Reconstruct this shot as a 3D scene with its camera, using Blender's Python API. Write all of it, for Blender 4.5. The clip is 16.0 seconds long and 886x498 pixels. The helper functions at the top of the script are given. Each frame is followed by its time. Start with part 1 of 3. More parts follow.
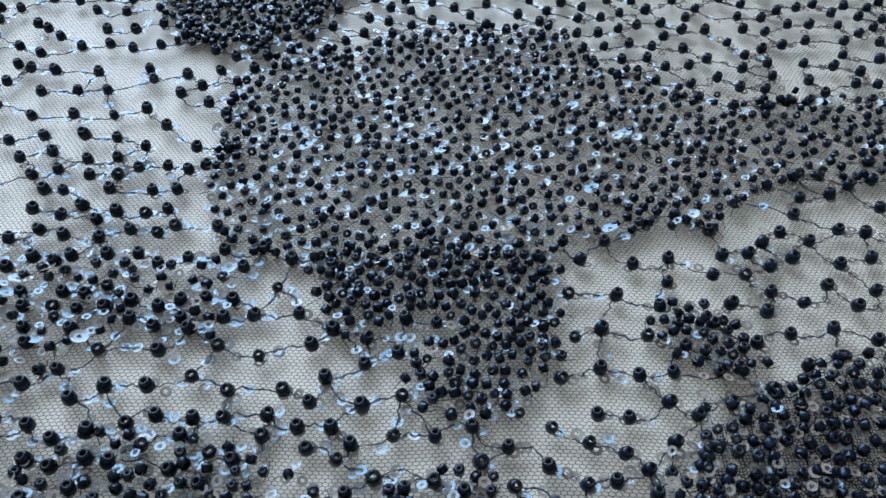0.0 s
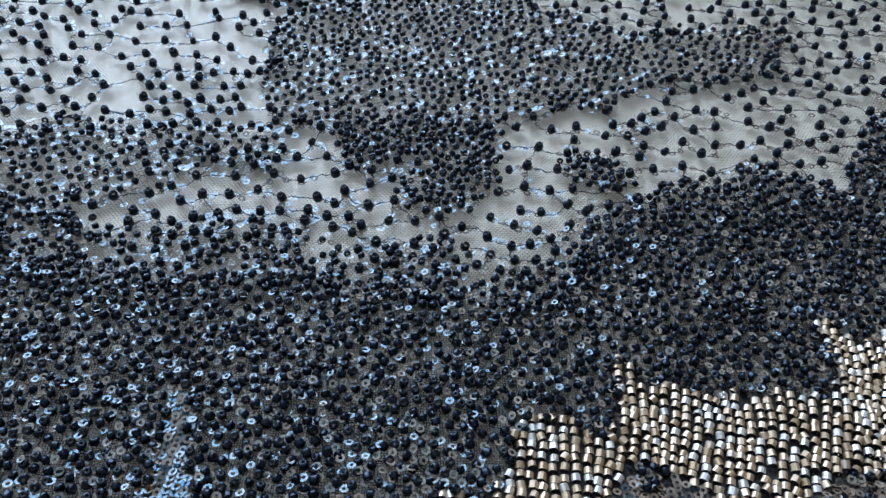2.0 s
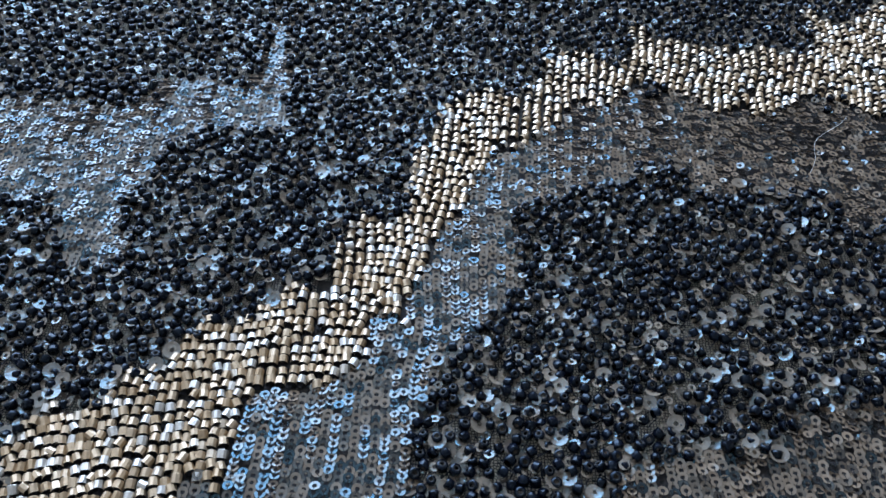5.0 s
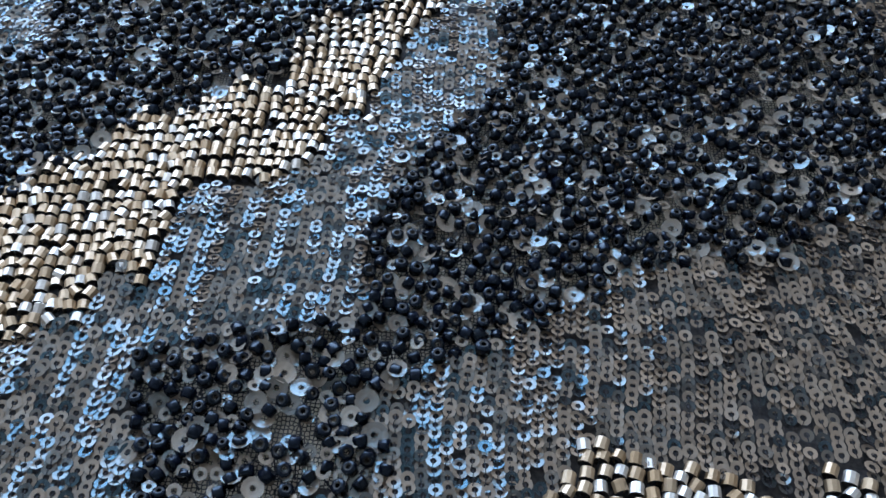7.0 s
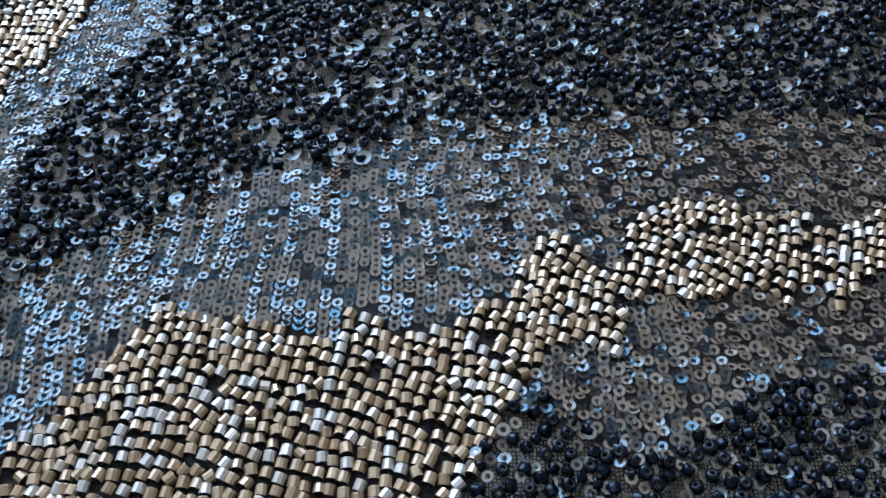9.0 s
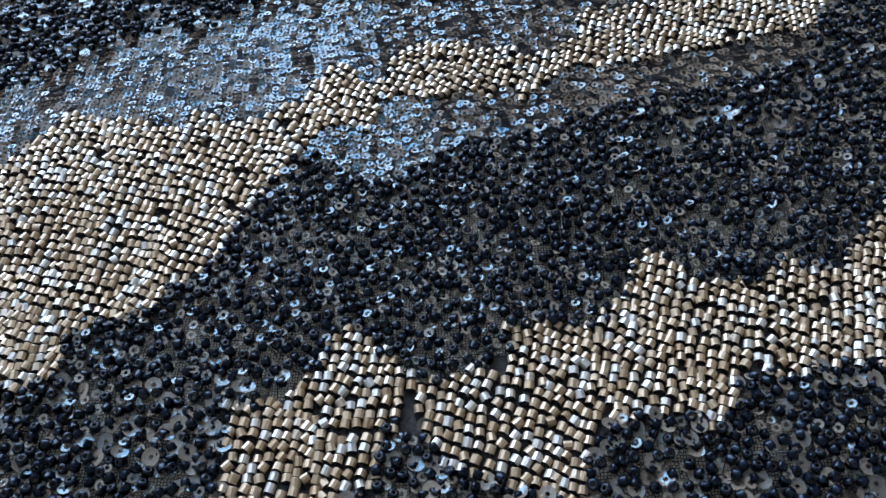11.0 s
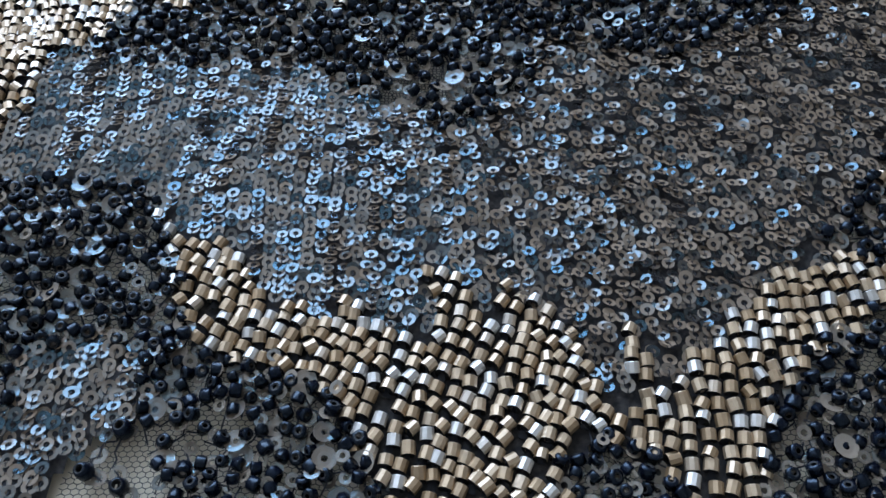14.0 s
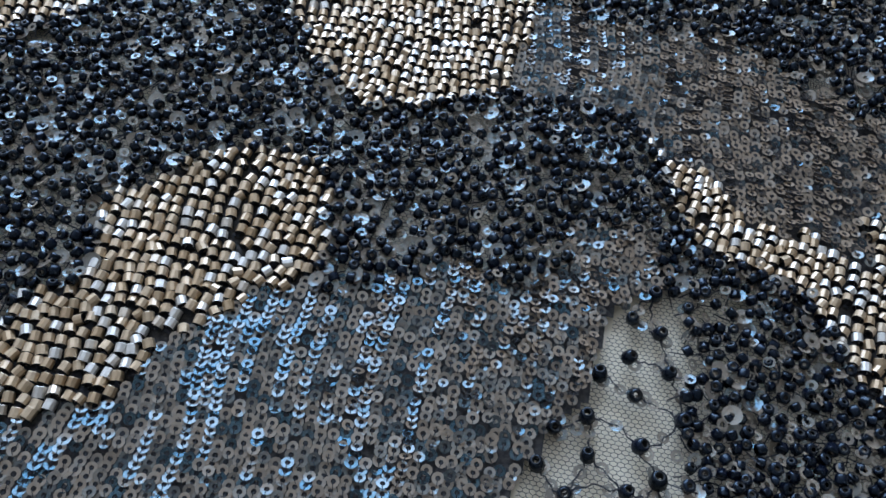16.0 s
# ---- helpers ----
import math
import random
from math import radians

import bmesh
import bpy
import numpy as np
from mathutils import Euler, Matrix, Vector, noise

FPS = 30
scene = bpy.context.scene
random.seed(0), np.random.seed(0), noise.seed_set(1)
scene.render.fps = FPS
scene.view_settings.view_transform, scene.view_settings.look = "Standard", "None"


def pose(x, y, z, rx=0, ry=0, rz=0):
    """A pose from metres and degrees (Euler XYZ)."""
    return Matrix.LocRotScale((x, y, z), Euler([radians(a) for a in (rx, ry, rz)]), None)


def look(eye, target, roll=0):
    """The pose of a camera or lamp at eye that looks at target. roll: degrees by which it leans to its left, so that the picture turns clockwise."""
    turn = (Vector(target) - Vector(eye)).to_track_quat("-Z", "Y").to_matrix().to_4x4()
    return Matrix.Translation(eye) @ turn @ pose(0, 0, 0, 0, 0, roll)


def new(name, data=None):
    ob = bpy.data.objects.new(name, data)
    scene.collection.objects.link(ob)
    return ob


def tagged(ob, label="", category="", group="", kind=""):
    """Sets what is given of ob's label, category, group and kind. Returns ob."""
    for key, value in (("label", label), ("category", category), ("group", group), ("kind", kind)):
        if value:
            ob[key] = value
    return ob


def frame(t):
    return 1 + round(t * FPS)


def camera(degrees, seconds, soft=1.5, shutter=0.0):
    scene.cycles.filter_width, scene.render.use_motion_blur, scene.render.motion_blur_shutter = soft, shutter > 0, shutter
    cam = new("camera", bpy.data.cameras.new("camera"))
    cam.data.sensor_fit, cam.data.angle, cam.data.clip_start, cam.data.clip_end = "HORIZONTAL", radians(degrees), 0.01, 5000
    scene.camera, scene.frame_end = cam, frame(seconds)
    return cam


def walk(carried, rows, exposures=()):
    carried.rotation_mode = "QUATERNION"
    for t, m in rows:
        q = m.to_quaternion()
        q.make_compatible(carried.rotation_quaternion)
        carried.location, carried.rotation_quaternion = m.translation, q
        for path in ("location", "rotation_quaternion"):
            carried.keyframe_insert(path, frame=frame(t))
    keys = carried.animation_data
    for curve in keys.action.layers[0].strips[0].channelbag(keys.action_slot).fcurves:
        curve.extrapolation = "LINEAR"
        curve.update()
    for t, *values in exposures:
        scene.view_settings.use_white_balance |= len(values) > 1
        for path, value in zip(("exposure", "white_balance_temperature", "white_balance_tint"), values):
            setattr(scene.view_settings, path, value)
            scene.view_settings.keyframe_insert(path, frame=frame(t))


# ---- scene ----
cam = camera(57.5, 16.0, soft=1.5)
PATH = [
    (0.0, look((-0.00427, 0.02134, 0.10036), (-0.00031, 0.10010, 0.00991), 2.70)),
    (0.5, look((-0.00574, 0.00937, 0.10187), (-0.00118, 0.08833, 0.01163), 3.00)),
    (1.0, look((-0.00627, -0.00478, 0.10681), (-0.00183, 0.07511, 0.01738), 2.80)),
    (1.5, look((-0.00424, -0.02308, 0.11505), (0.00014, 0.05672, 0.02553), 2.70)),
    (2.0, look((-0.00037, -0.04572, 0.12409), (0.00299, 0.03498, 0.03535), 2.10)),
    (2.5, look((0.00404, -0.06889, 0.13499), (0.00620, 0.01221, 0.04657), 1.40)),
    (3.0, look((0.00658, -0.08565, 0.13545), (0.00778, -0.00470, 0.04688), 0.90)),
    (3.5, look((0.00720, -0.09860, 0.13178), (0.00744, -0.01796, 0.04292), 0.70)),
    (4.0, look((0.00581, -0.10739, 0.12550), (0.00515, -0.02703, 0.03638), 0.60)),
    (4.5, look((0.00226, -0.11445, 0.11567), (0.00076, -0.03540, 0.02540), 1.30)),
    (5.0, look((-0.00075, -0.12063, 0.10627), (-0.00285, -0.04274, 0.01500), 2.00)),
    (5.2, look((-0.00110, -0.12223, 0.10248), (-0.00374, -0.04487, 0.01078), 1.90)),
    (7.5, look((0.01320, -0.12714, 0.08164), (0.01086, -0.05910, -0.01718), 3.00)),
    (8.0, look((0.03005, -0.12991, 0.08489), (0.02699, -0.06259, -0.01440), 0.40)),
    (8.5, look((0.04727, -0.13526, 0.08894), (0.04319, -0.06797, -0.01034), -2.10)),
    (9.0, look((0.06271, -0.14459, 0.09387), (0.05839, -0.07752, -0.00554), -3.10)),
    (9.2, look((0.06879, -0.14805, 0.09611), (0.06423, -0.08062, -0.00305), -3.60)),
    (11.3, look((0.10203, -0.21854, 0.11298), (0.09681, -0.14779, 0.01619), -4.90)),
    (11.5, look((0.10084, -0.22625, 0.11402), (0.09640, -0.15624, 0.01666), -4.30)),
    (12.0, look((0.10400, -0.24318, 0.11201), (0.09902, -0.17442, 0.01379), -4.70)),
    (12.5, look((0.10442, -0.25736, 0.10482), (0.09962, -0.18927, 0.00613), -4.20)),
    (13.0, look((0.10247, -0.26582, 0.09525), (0.09827, -0.19899, -0.00433), -3.50)),
    (13.5, look((0.09843, -0.27263, 0.08554), (0.09507, -0.20701, -0.01487), -2.60)),
    (14.0, look((0.08810, -0.28334, 0.08092), (0.08510, -0.21921, -0.02046), -0.50)),
    (14.5, look((0.07437, -0.29440, 0.08275), (0.07299, -0.23110, -0.01919), 3.90)),
    (15.0, look((0.06083, -0.30098, 0.08738), (0.05933, -0.23816, -0.01485), 5.40)),
    (15.5, look((0.04523, -0.30637, 0.09182), (0.04247, -0.24361, -0.01042), 6.70)),
    (16.0, look((0.02864, -0.31488, 0.09651), (0.02354, -0.25188, -0.00549), 8.10)),
]
walk(cam, PATH)

# ---- light ----
world = bpy.data.worlds.new("world")
world.use_nodes = True
scene.world = world
wn = world.node_tree.nodes
sky = wn.new("ShaderNodeTexSky")
sky.sky_type, sky.sun_disc = "NISHITA", False
sky.sun_elevation, sky.sun_rotation = radians(40), radians(150)
wn["Background"].inputs[1].default_value = 0.1
world.node_tree.links.new(sky.outputs[0], wn["Background"].inputs[0])

daylight = bpy.data.lights.new("window_daylight", "AREA")
daylight.shape, daylight.size, daylight.size_y = "RECTANGLE", 1.86, 1.46
daylight.energy, daylight.color = 89, (0.54, 0.71, 1.0)
lamp = new("window_daylight", daylight)
lamp.matrix_world = look((-0.78, 1.25, 0.86), (-0.78, 0.0, 0.86))


# ---- materials ----
def material(name, color, rough=0.5, metal=0.0, dark=None, bright=None, vary="", scale=400.0, bump=0.0, coat=0.0, coat_rough=0.12, coat_ior=1.5, alpha=1.0, spread=(0.0, 1.0), grain=0.0, ior=1.5, tint=(1, 1, 1)):
    """A Principled material: colour from `dark` to `color` by piece, island or noise, with fine grain and relief."""
    m = bpy.data.materials.new(name)
    m.use_nodes = True
    nodes, link = m.node_tree.nodes, m.node_tree.links.new
    b = nodes["Principled BSDF"]
    b.inputs["Roughness"].default_value, b.inputs["Metallic"].default_value = rough, metal
    b.inputs["Coat Weight"].default_value, b.inputs["Alpha"].default_value = coat, alpha
    b.inputs["Coat Roughness"].default_value, b.inputs["Coat IOR"].default_value, b.inputs["IOR"].default_value = coat_rough, coat_ior, ior
    b.inputs["Specular Tint"].default_value = (*tint, 1)
    coord = nodes.new("ShaderNodeTexCoord")
    fine = nodes.new("ShaderNodeTexNoise")
    fine.inputs["Scale"].default_value, fine.inputs["Detail"].default_value = scale, 4
    link(coord.outputs["Object"], fine.inputs["Vector"])
    ramp = nodes.new("ShaderNodeValToRGB")
    ramp.color_ramp.elements[0].color = (*(dark or color), 1)
    ramp.color_ramp.elements[1].color = (*color, 1)
    ramp.color_ramp.elements[0].position, ramp.color_ramp.elements[1].position = spread
    if bright:
        ramp.color_ramp.elements.new(spread[1] + 0.1).color = (*bright, 1)
    if vary == "piece":
        info = nodes.new("ShaderNodeObjectInfo")
        link(info.outputs["Random"], ramp.inputs[0])
    elif vary == "island":
        info = nodes.new("ShaderNodeNewGeometry")
        link(info.outputs["Random Per Island"], ramp.inputs[0])
    else:
        link(fine.outputs["Fac"], ramp.inputs[0])
    out = ramp.outputs[0]
    if grain:
        mix = nodes.new("ShaderNodeMix")
        mix.data_type, mix.blend_type = "RGBA", "MULTIPLY"
        mix.inputs["Factor"].default_value = grain
        link(out, mix.inputs["A"])
        link(fine.outputs["Fac"], mix.inputs["B"])
        out = mix.outputs["Result"]
    link(out, b.inputs["Base Color"])
    if bump:
        relief = nodes.new("ShaderNodeBump")
        relief.inputs["Strength"].default_value, relief.inputs["Distance"].default_value = bump, 0.0001
        link(fine.outputs["Fac"], relief.inputs["Height"])
        link(relief.outputs[0], b.inputs["Normal"])
    return m


GOLD = dict(color=(0.63, 0.475, 0.315), dark=(0.43, 0.29, 0.16), bright=(0.70, 0.66, 0.60), rough=0.50, metal=0.75, coat=0.75, coat_rough=0.22, coat_ior=1.6, scale=1800, bump=0.35, grain=0.25, spread=(0.1, 0.74))
JET = dict(color=(0.0035, 0.0055, 0.013), dark=(0.001, 0.0014, 0.0035), rough=0.27, scale=2500, bump=0.2, ior=1.40, tint=(0.60, 0.80, 1.0))
FOIL = dict(color=(0.285, 0.208, 0.146), dark=(0.025, 0.022, 0.021), rough=0.14, scale=1500, bump=0.12, alpha=0.96, spread=(0.10, 0.60), ior=1.68, tint=(0.30, 0.74, 1.0))
FILM = dict(color=(0.36, 0.285, 0.215), dark=(0.15, 0.117, 0.09), rough=0.17, scale=1500, bump=0.12, alpha=0.86, ior=1.72, tint=(0.30, 0.74, 1.0))
mat = {}
for suffix, vary in (("", "piece"), ("_joined", "island")):
    mat["gold" + suffix] = material("gold_bead" + suffix, vary=vary, **GOLD)
    mat["jet" + suffix] = material("jet_bead" + suffix, vary=vary, **JET)
    mat["foil" + suffix] = material("dark_foil_sequin" + suffix, vary=vary, **FOIL)
    mat["film" + suffix] = material("smoky_film_sequin" + suffix, vary=vary, **FILM)
# near-black stands for the shade in bead mouths and on gold tube ends
mat["end_shade"] = material("bead_end_shade", (0.004, 0.0035, 0.003), 0.7)
mat["thread"] = material("black_thread", (0.020, 0.021, 0.028), 0.75, dark=(0.008, 0.008, 0.011), scale=3000)
mat["net"] = material("black_tulle", (0.022, 0.021, 0.022), 0.7, dark=(0.010, 0.0095, 0.010), scale=900)
mat["net_dense"] = material("black_tulle_sheet", (0.030, 0.028, 0.028), 0.7, dark=(0.015, 0.014, 0.014), scale=900)
nt = mat["net_dense"].node_tree
cells, step, clear, blend = (nt.nodes.new(k) for k in ("ShaderNodeTexVoronoi", "ShaderNodeMath", "ShaderNodeBsdfTransparent", "ShaderNodeMixShader"))
cells.feature, cells.inputs["Scale"].default_value = "DISTANCE_TO_EDGE", 2100
cells.inputs["Randomness"].default_value = 0.5
step.operation, step.inputs[1].default_value = "LESS_THAN", 0.13
nt.links.new(nt.nodes["Texture Coordinate"].outputs["Object"], cells.inputs["Vector"])
nt.links.new(cells.outputs["Distance"], step.inputs[0])
nt.links.new(step.outputs[0], blend.inputs[0])
nt.links.new(clear.outputs[0], blend.inputs[1])
nt.links.new(nt.nodes["Principled BSDF"].outputs[0], blend.inputs[2])
nt.links.new(blend.outputs[0], nt.nodes["Material Output"].inputs["Surface"])
mat["stitched"] = material("dark_stitched_ground", (0.045, 0.038, 0.034), 0.8, dark=(0.010, 0.009, 0.010), scale=1600, bump=0.6, spread=(0.35, 0.65))
mat["cloth"] = material("cream_table_cover", (0.88, 0.77, 0.595), 0.55, dark=(0.81, 0.71, 0.55), scale=60, bump=0.2)
mat["plaster"] = material("warm_plaster", (0.62, 0.57, 0.50), 0.9, dark=(0.56, 0.51, 0.45), scale=6)
mat["ceiling"] = material("ceiling_paint", (0.74, 0.69, 0.62), 0.9, dark=(0.70, 0.65, 0.58), scale=5)
mat["wood"] = material("brown_floor_wood", (0.24, 0.15, 0.09), 0.5, dark=(0.14, 0.085, 0.05), scale=9)
mat["white"] = material("white_window_paint", (0.8, 0.8, 0.78), 0.4, dark=(0.76, 0.76, 0.74), scale=20)
mat["lint"] = material("white_lint", (0.75, 0.74, 0.72), 0.8)
glass = bpy.data.materials.new("window_glass")
glass.use_nodes = True
gb = glass.node_tree.nodes["Principled BSDF"]
gb.inputs["Transmission Weight"].default_value, gb.inputs["Roughness"].default_value, gb.inputs["IOR"].default_value = 1.0, 0.0, 1.01
mat["glass"] = glass


# ---- mesh helpers ----
def box_mesh(name, boxes, m, bevel=0.0):
    """One mesh of boxes (x0, y0, z0, x1, y1, z1)."""
    bm = bmesh.new()
    for x0, y0, z0, x1, y1, z1 in boxes:
        made = bmesh.ops.create_cube(bm, size=1)
        bmesh.ops.scale(bm, vec=(x1 - x0, y1 - y0, z1 - z0), verts=made["verts"])
        bmesh.ops.translate(bm, vec=((x0 + x1) / 2, (y0 + y1) / 2, (z0 + z1) / 2), verts=made["verts"])
    if bevel:
        bmesh.ops.bevel(bm, geom=bm.edges[:], offset=bevel, segments=2, affect="EDGES", profile=0.5)
    me = bpy.data.meshes.new(name)
    bm.to_mesh(me)
    bm.free()
    me.materials.append(m)
    return me


def part(name, me, parent, label=""):
    ob = new(name, me)
    ob.parent = parent
    return tagged(ob, label)


def raw_mesh(name, verts, loops, starts, mats, mat_index=None, smooth=False):
    """A mesh from arrays: vertices, loop corners, first corner of each face."""
    me = bpy.data.meshes.new(name)
    me.vertices.add(len(verts))
    me.vertices.foreach_set("co", np.ascontiguousarray(verts, dtype=np.float32).ravel())
    me.loops.add(len(loops))
    me.loops.foreach_set("vertex_index", np.ascontiguousarray(loops, dtype=np.int32))
    me.polygons.add(len(starts))
    me.polygons.foreach_set("loop_start", np.ascontiguousarray(starts, dtype=np.int32))
    if mat_index is not None:
        me.polygons.foreach_set("material_index", np.ascontiguousarray(mat_index, dtype=np.int32))
    me.polygons.foreach_set("use_smooth", np.full(len(starts), smooth, dtype=bool))
    me.update(calc_edges=True)
    me.validate()
    for m in mats:
        me.materials.append(m)
    return me


class Shape:
    """A small piece: its vertices (in metres), faces and the material slot of each face."""

    def __init__(self, verts, faces, slots, smooth):
        self.verts = np.array(verts, dtype=float)
        self.loops = np.array([i for f in faces for i in f])
        self.starts = np.cumsum([0] + [len(f) for f in faces[:-1]])
        self.slots, self.smooth = np.array(slots), smooth

    def mesh(self, name, mats):
        return raw_mesh(name, self.verts, self.loops, self.starts, mats, self.slots, self.smooth)

    def joined(self, name, mats, places):
        k, n, c = len(places), len(self.verts), len(self.loops)
        m = np.array(places)
        v = np.einsum("kij,nj->kni", m[:, :3, :3], self.verts) + m[:, None, :3, 3]
        loops = (self.loops[None, :] + n * np.arange(k)[:, None]).ravel()
        starts = (self.starts[None, :] + c * np.arange(k)[:, None]).ravel()
        return raw_mesh(name, v.reshape(-1, 3), loops, starts, mats, np.tile(self.slots, k), self.smooth)


def lathe(profile, sides, slots, smooth=True, split=None, flute=0.0):
    """Bands about z between (radius, height) pairs in mm; split: runs of bands that keep their own edges, for crisp rims;
    flute: every second ridge lies this much deeper."""
    verts, faces, marks = [], [], []
    for band in split or [tuple(range(len(profile) - 1))]:
        run = profile[band[0]:band[-1] + 2]
        n, base = len(run), len(verts)
        for i in range(sides):
            a, f = 2 * math.pi * i / sides, 1 - flute * (i % 2)
            verts += [(r * f * math.cos(a) / 1000, r * f * math.sin(a) / 1000, h / 1000) for r, h in run]
        for i in range(sides):
            j = (i + 1) % sides
            for k, p in enumerate(band):
                faces.append((base + i * n + k, base + j * n + k, base + j * n + k + 1, base + i * n + k + 1))
                marks.append(slots[p])
    return Shape(verts, faces, marks, smooth)


# tall jet bead, narrower at the mouth, and a short cut one; the hole runs along z
TALL_BEAD = lathe([(0.96, -0.80), (1.12, -0.45), (1.00, 0.30), (0.76, 0.78), (0.60, 0.82), (0.44, 0.78), (0.38, 0.00)], 11, [0, 0, 0, 0, 1, 1])
BEAD = lathe([(0.66, -0.79), (1.00, -0.60), (1.05, 0.50), (0.92, 0.73), (0.60, 0.80), (0.34, 0.70)], 7, [0, 0, 0, 0, 1], split=[(0, 1), (2, 3), (4,)])
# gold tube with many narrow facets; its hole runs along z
# both end faces are painted near-black for the shade about the open hole
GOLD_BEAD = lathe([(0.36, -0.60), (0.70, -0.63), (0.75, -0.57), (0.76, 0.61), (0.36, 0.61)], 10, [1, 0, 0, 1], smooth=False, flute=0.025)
# slightly cupped sequins with a hole
SEQUIN = lathe([(0.33, 0.00), (0.79, 0.03)], 10, [0], smooth=False)
FLAT_SEQUIN = lathe([(0.34, 0.00), (0.74, 0.015), (1.28, 0.12), (1.27, 0.08)], 12, [0, 0, 0], smooth=False)


def pose_mm(x, y, z, rx=0.0, ry=0.0, rz=0.0, s=1.0, tall=1.0):
    """A place in mm and degrees, with a scale, and a scale along z alone."""
    return np.array(Matrix.LocRotScale((x / 1000, y / 1000, z / 1000), Euler((radians(rx), radians(ry), radians(rz))), (s, s, s * tall)))


# ---- room ----
def room():
    x0, x1, y0, y1, z0, z1 = -2.4, 1.8, -2.2, 1.25, -0.75, 1.85
    tagged(new("floor", box_mesh("floor", [(x0, y0, z0 - 0.1, x1, y1, z0)], mat["wood"])), "brown wooden floor of the room", "floor", kind="structure")
    tagged(new("ceiling", box_mesh("ceiling", [(x0, y0, z1, x1, y1, z1 + 0.1)], mat["ceiling"])), "matt off-white painted ceiling", "ceiling", kind="structure")
    wx0, wx1, wz0, wz1 = -1.73, 0.17, 0.11, 1.61
    tagged(new("wall_north", box_mesh("wall_north", [
        (x0, y1, z0, wx0, y1 + 0.2, z1), (wx1, y1, z0, x1, y1 + 0.2, z1),
        (wx0, y1, z0, wx1, y1 + 0.2, wz0), (wx0, y1, wz1, wx1, y1 + 0.2, z1)], mat["plaster"])),
        "warm plaster wall with a wide window opening", "wall", kind="structure")
    for name, b in (("wall_south", (x0, y0 - 0.1, z0, x1, y0, z1)), ("wall_west", (x0 - 0.1, y0 - 0.1, z0, x0, y1 + 0.2, z1)), ("wall_east", (x1, y0 - 0.1, z0, x1 + 0.1, y1 + 0.2, z1))):
        tagged(new(name, box_mesh(name, [b], mat["plaster"])), "plain warm plaster wall", "wall", kind="structure")
    window = tagged(new("window_1"), "white-framed double window in the plaster wall", "window", kind="structure")
    window.location = (wx0, y1, wz0)
    w, h = wx1 - wx0, wz1 - wz0
    part("window_frame", box_mesh("window_frame", [(0, 0.10, 0, 0.05, 0.16, h), (w - 0.05, 0.10, 0, w, 0.16, h), (0.05, 0.10, 0, w - 0.05, 0.16, 0.05),
         (0.05, 0.10, h - 0.05, w - 0.05, 0.16, h), (w / 2 - 0.04, 0.10, 0.05, w / 2 + 0.04, 0.16, h - 0.05)], mat["white"]), window)
    part("window_sill", box_mesh("window_sill", [(-0.03, -0.08, -0.035, w + 0.03, -0.002, -0.002)], mat["white"], 0.006), window)
    for a, b in ((0.05, w / 2 - 0.04), (w / 2 + 0.04, w - 0.05)):
        pane = part("pane", box_mesh("pane", [(a, 0.128, 0.05, b, 0.132, h - 0.05)], mat["glass"]), window)
        pane.visible_shadow = False


room()


def table():
    """A table under a smooth cream cover; the fabric lies on it."""
    base = tagged(new("table"), "cream-covered work table under the beaded fabric", "table")
    part("tabletop", box_mesh("tabletop", [(-0.75, -0.65, -0.0311, 0.75, 0.55, -0.0011)], mat["cloth"], 0.004), base)
    leg = box_mesh("leg", [(-0.03, -0.03, -0.75, 0.03, 0.03, -0.0312)], mat["wood"], 0.003)
    for x, y in ((-0.68, -0.58), (0.68, -0.58), (0.68, 0.48), (-0.68, 0.48)):
        part("leg", leg, base).location = (x, y, 0)


table()

# ---- the plan of the embroidery, in mm ----
PLAN = []
PLAN.append(("gold_north_east", [(-6, -5.2), (-5.6, 6.1), (-1.5, 10.8), (4.3, 13.9), (8.6, 10.8), (14.8, 17.1), (15.6, 23.7), (20.4, 27.9), (25, 27.2), (31.4, 22.4), (35.6, 29.4), (34.5, 37.5), (36.9, 39.8), (41.4, 33), (46.9, 33.8), (52.3, 30.8), (56.4, 33.8), (59.9, 30.9), (64.6, 33.1), (72.9, 30.9), (77.4, 38.4), (75.3, 46.3), (78.1, 49.7), (82.6, 41.6), (95.2, 53.2), (124.7, 52.5), (111.3, 22.6), (91.7, 23.9), (87, 17.2), (86.7, 10.3), (82, 10.9), (71.9, 17.2), (58.1, 8.4), (56.3, 12.1), (50.1, 8.4), (47.6, 12.1), (37.6, 18.4), (32.8, 15.8), (27.8, 9), (20.4, 10.8), (18.9, 3.8), (8.4, -5.2)]))
PLAN.append(("gold_north_west", [(-63.3, -71.8), (-58.4, -64.6), (-54.8, -66.7), (-50.8, -65.4), (-50.1, -58.7), (-43.8, -56.7), (-39.6, -47.8), (-35.4, -48.6), (-28.5, -43), (-29.9, -40.2), (-28.3, -38.9), (-21.3, -42.5), (-21.3, -29.5), (-17.2, -23), (-13.8, -26.2), (-10.2, -22.5), (-10.3, -9.1), (-5.7, 2.8), (-4.9, 8.2), (0.7, 10.5), (6.5, -3.7), (0.5, -15.8), (-0.3, -22.3), (-3.2, -24.6), (-5.6, -31.5), (-6.2, -37.7), (-9.4, -42.7), (-8.2, -47.1), (-12, -44.1), (-14.6, -45.4), (-13.2, -53.9), (-21.3, -59.5), (-28.7, -60), (-30.7, -62.1), (-30.3, -67.6), (-32.1, -70.4), (-31, -76.6), (-36.5, -73.3), (-36.2, -81.4), (-58.6, -83)]))
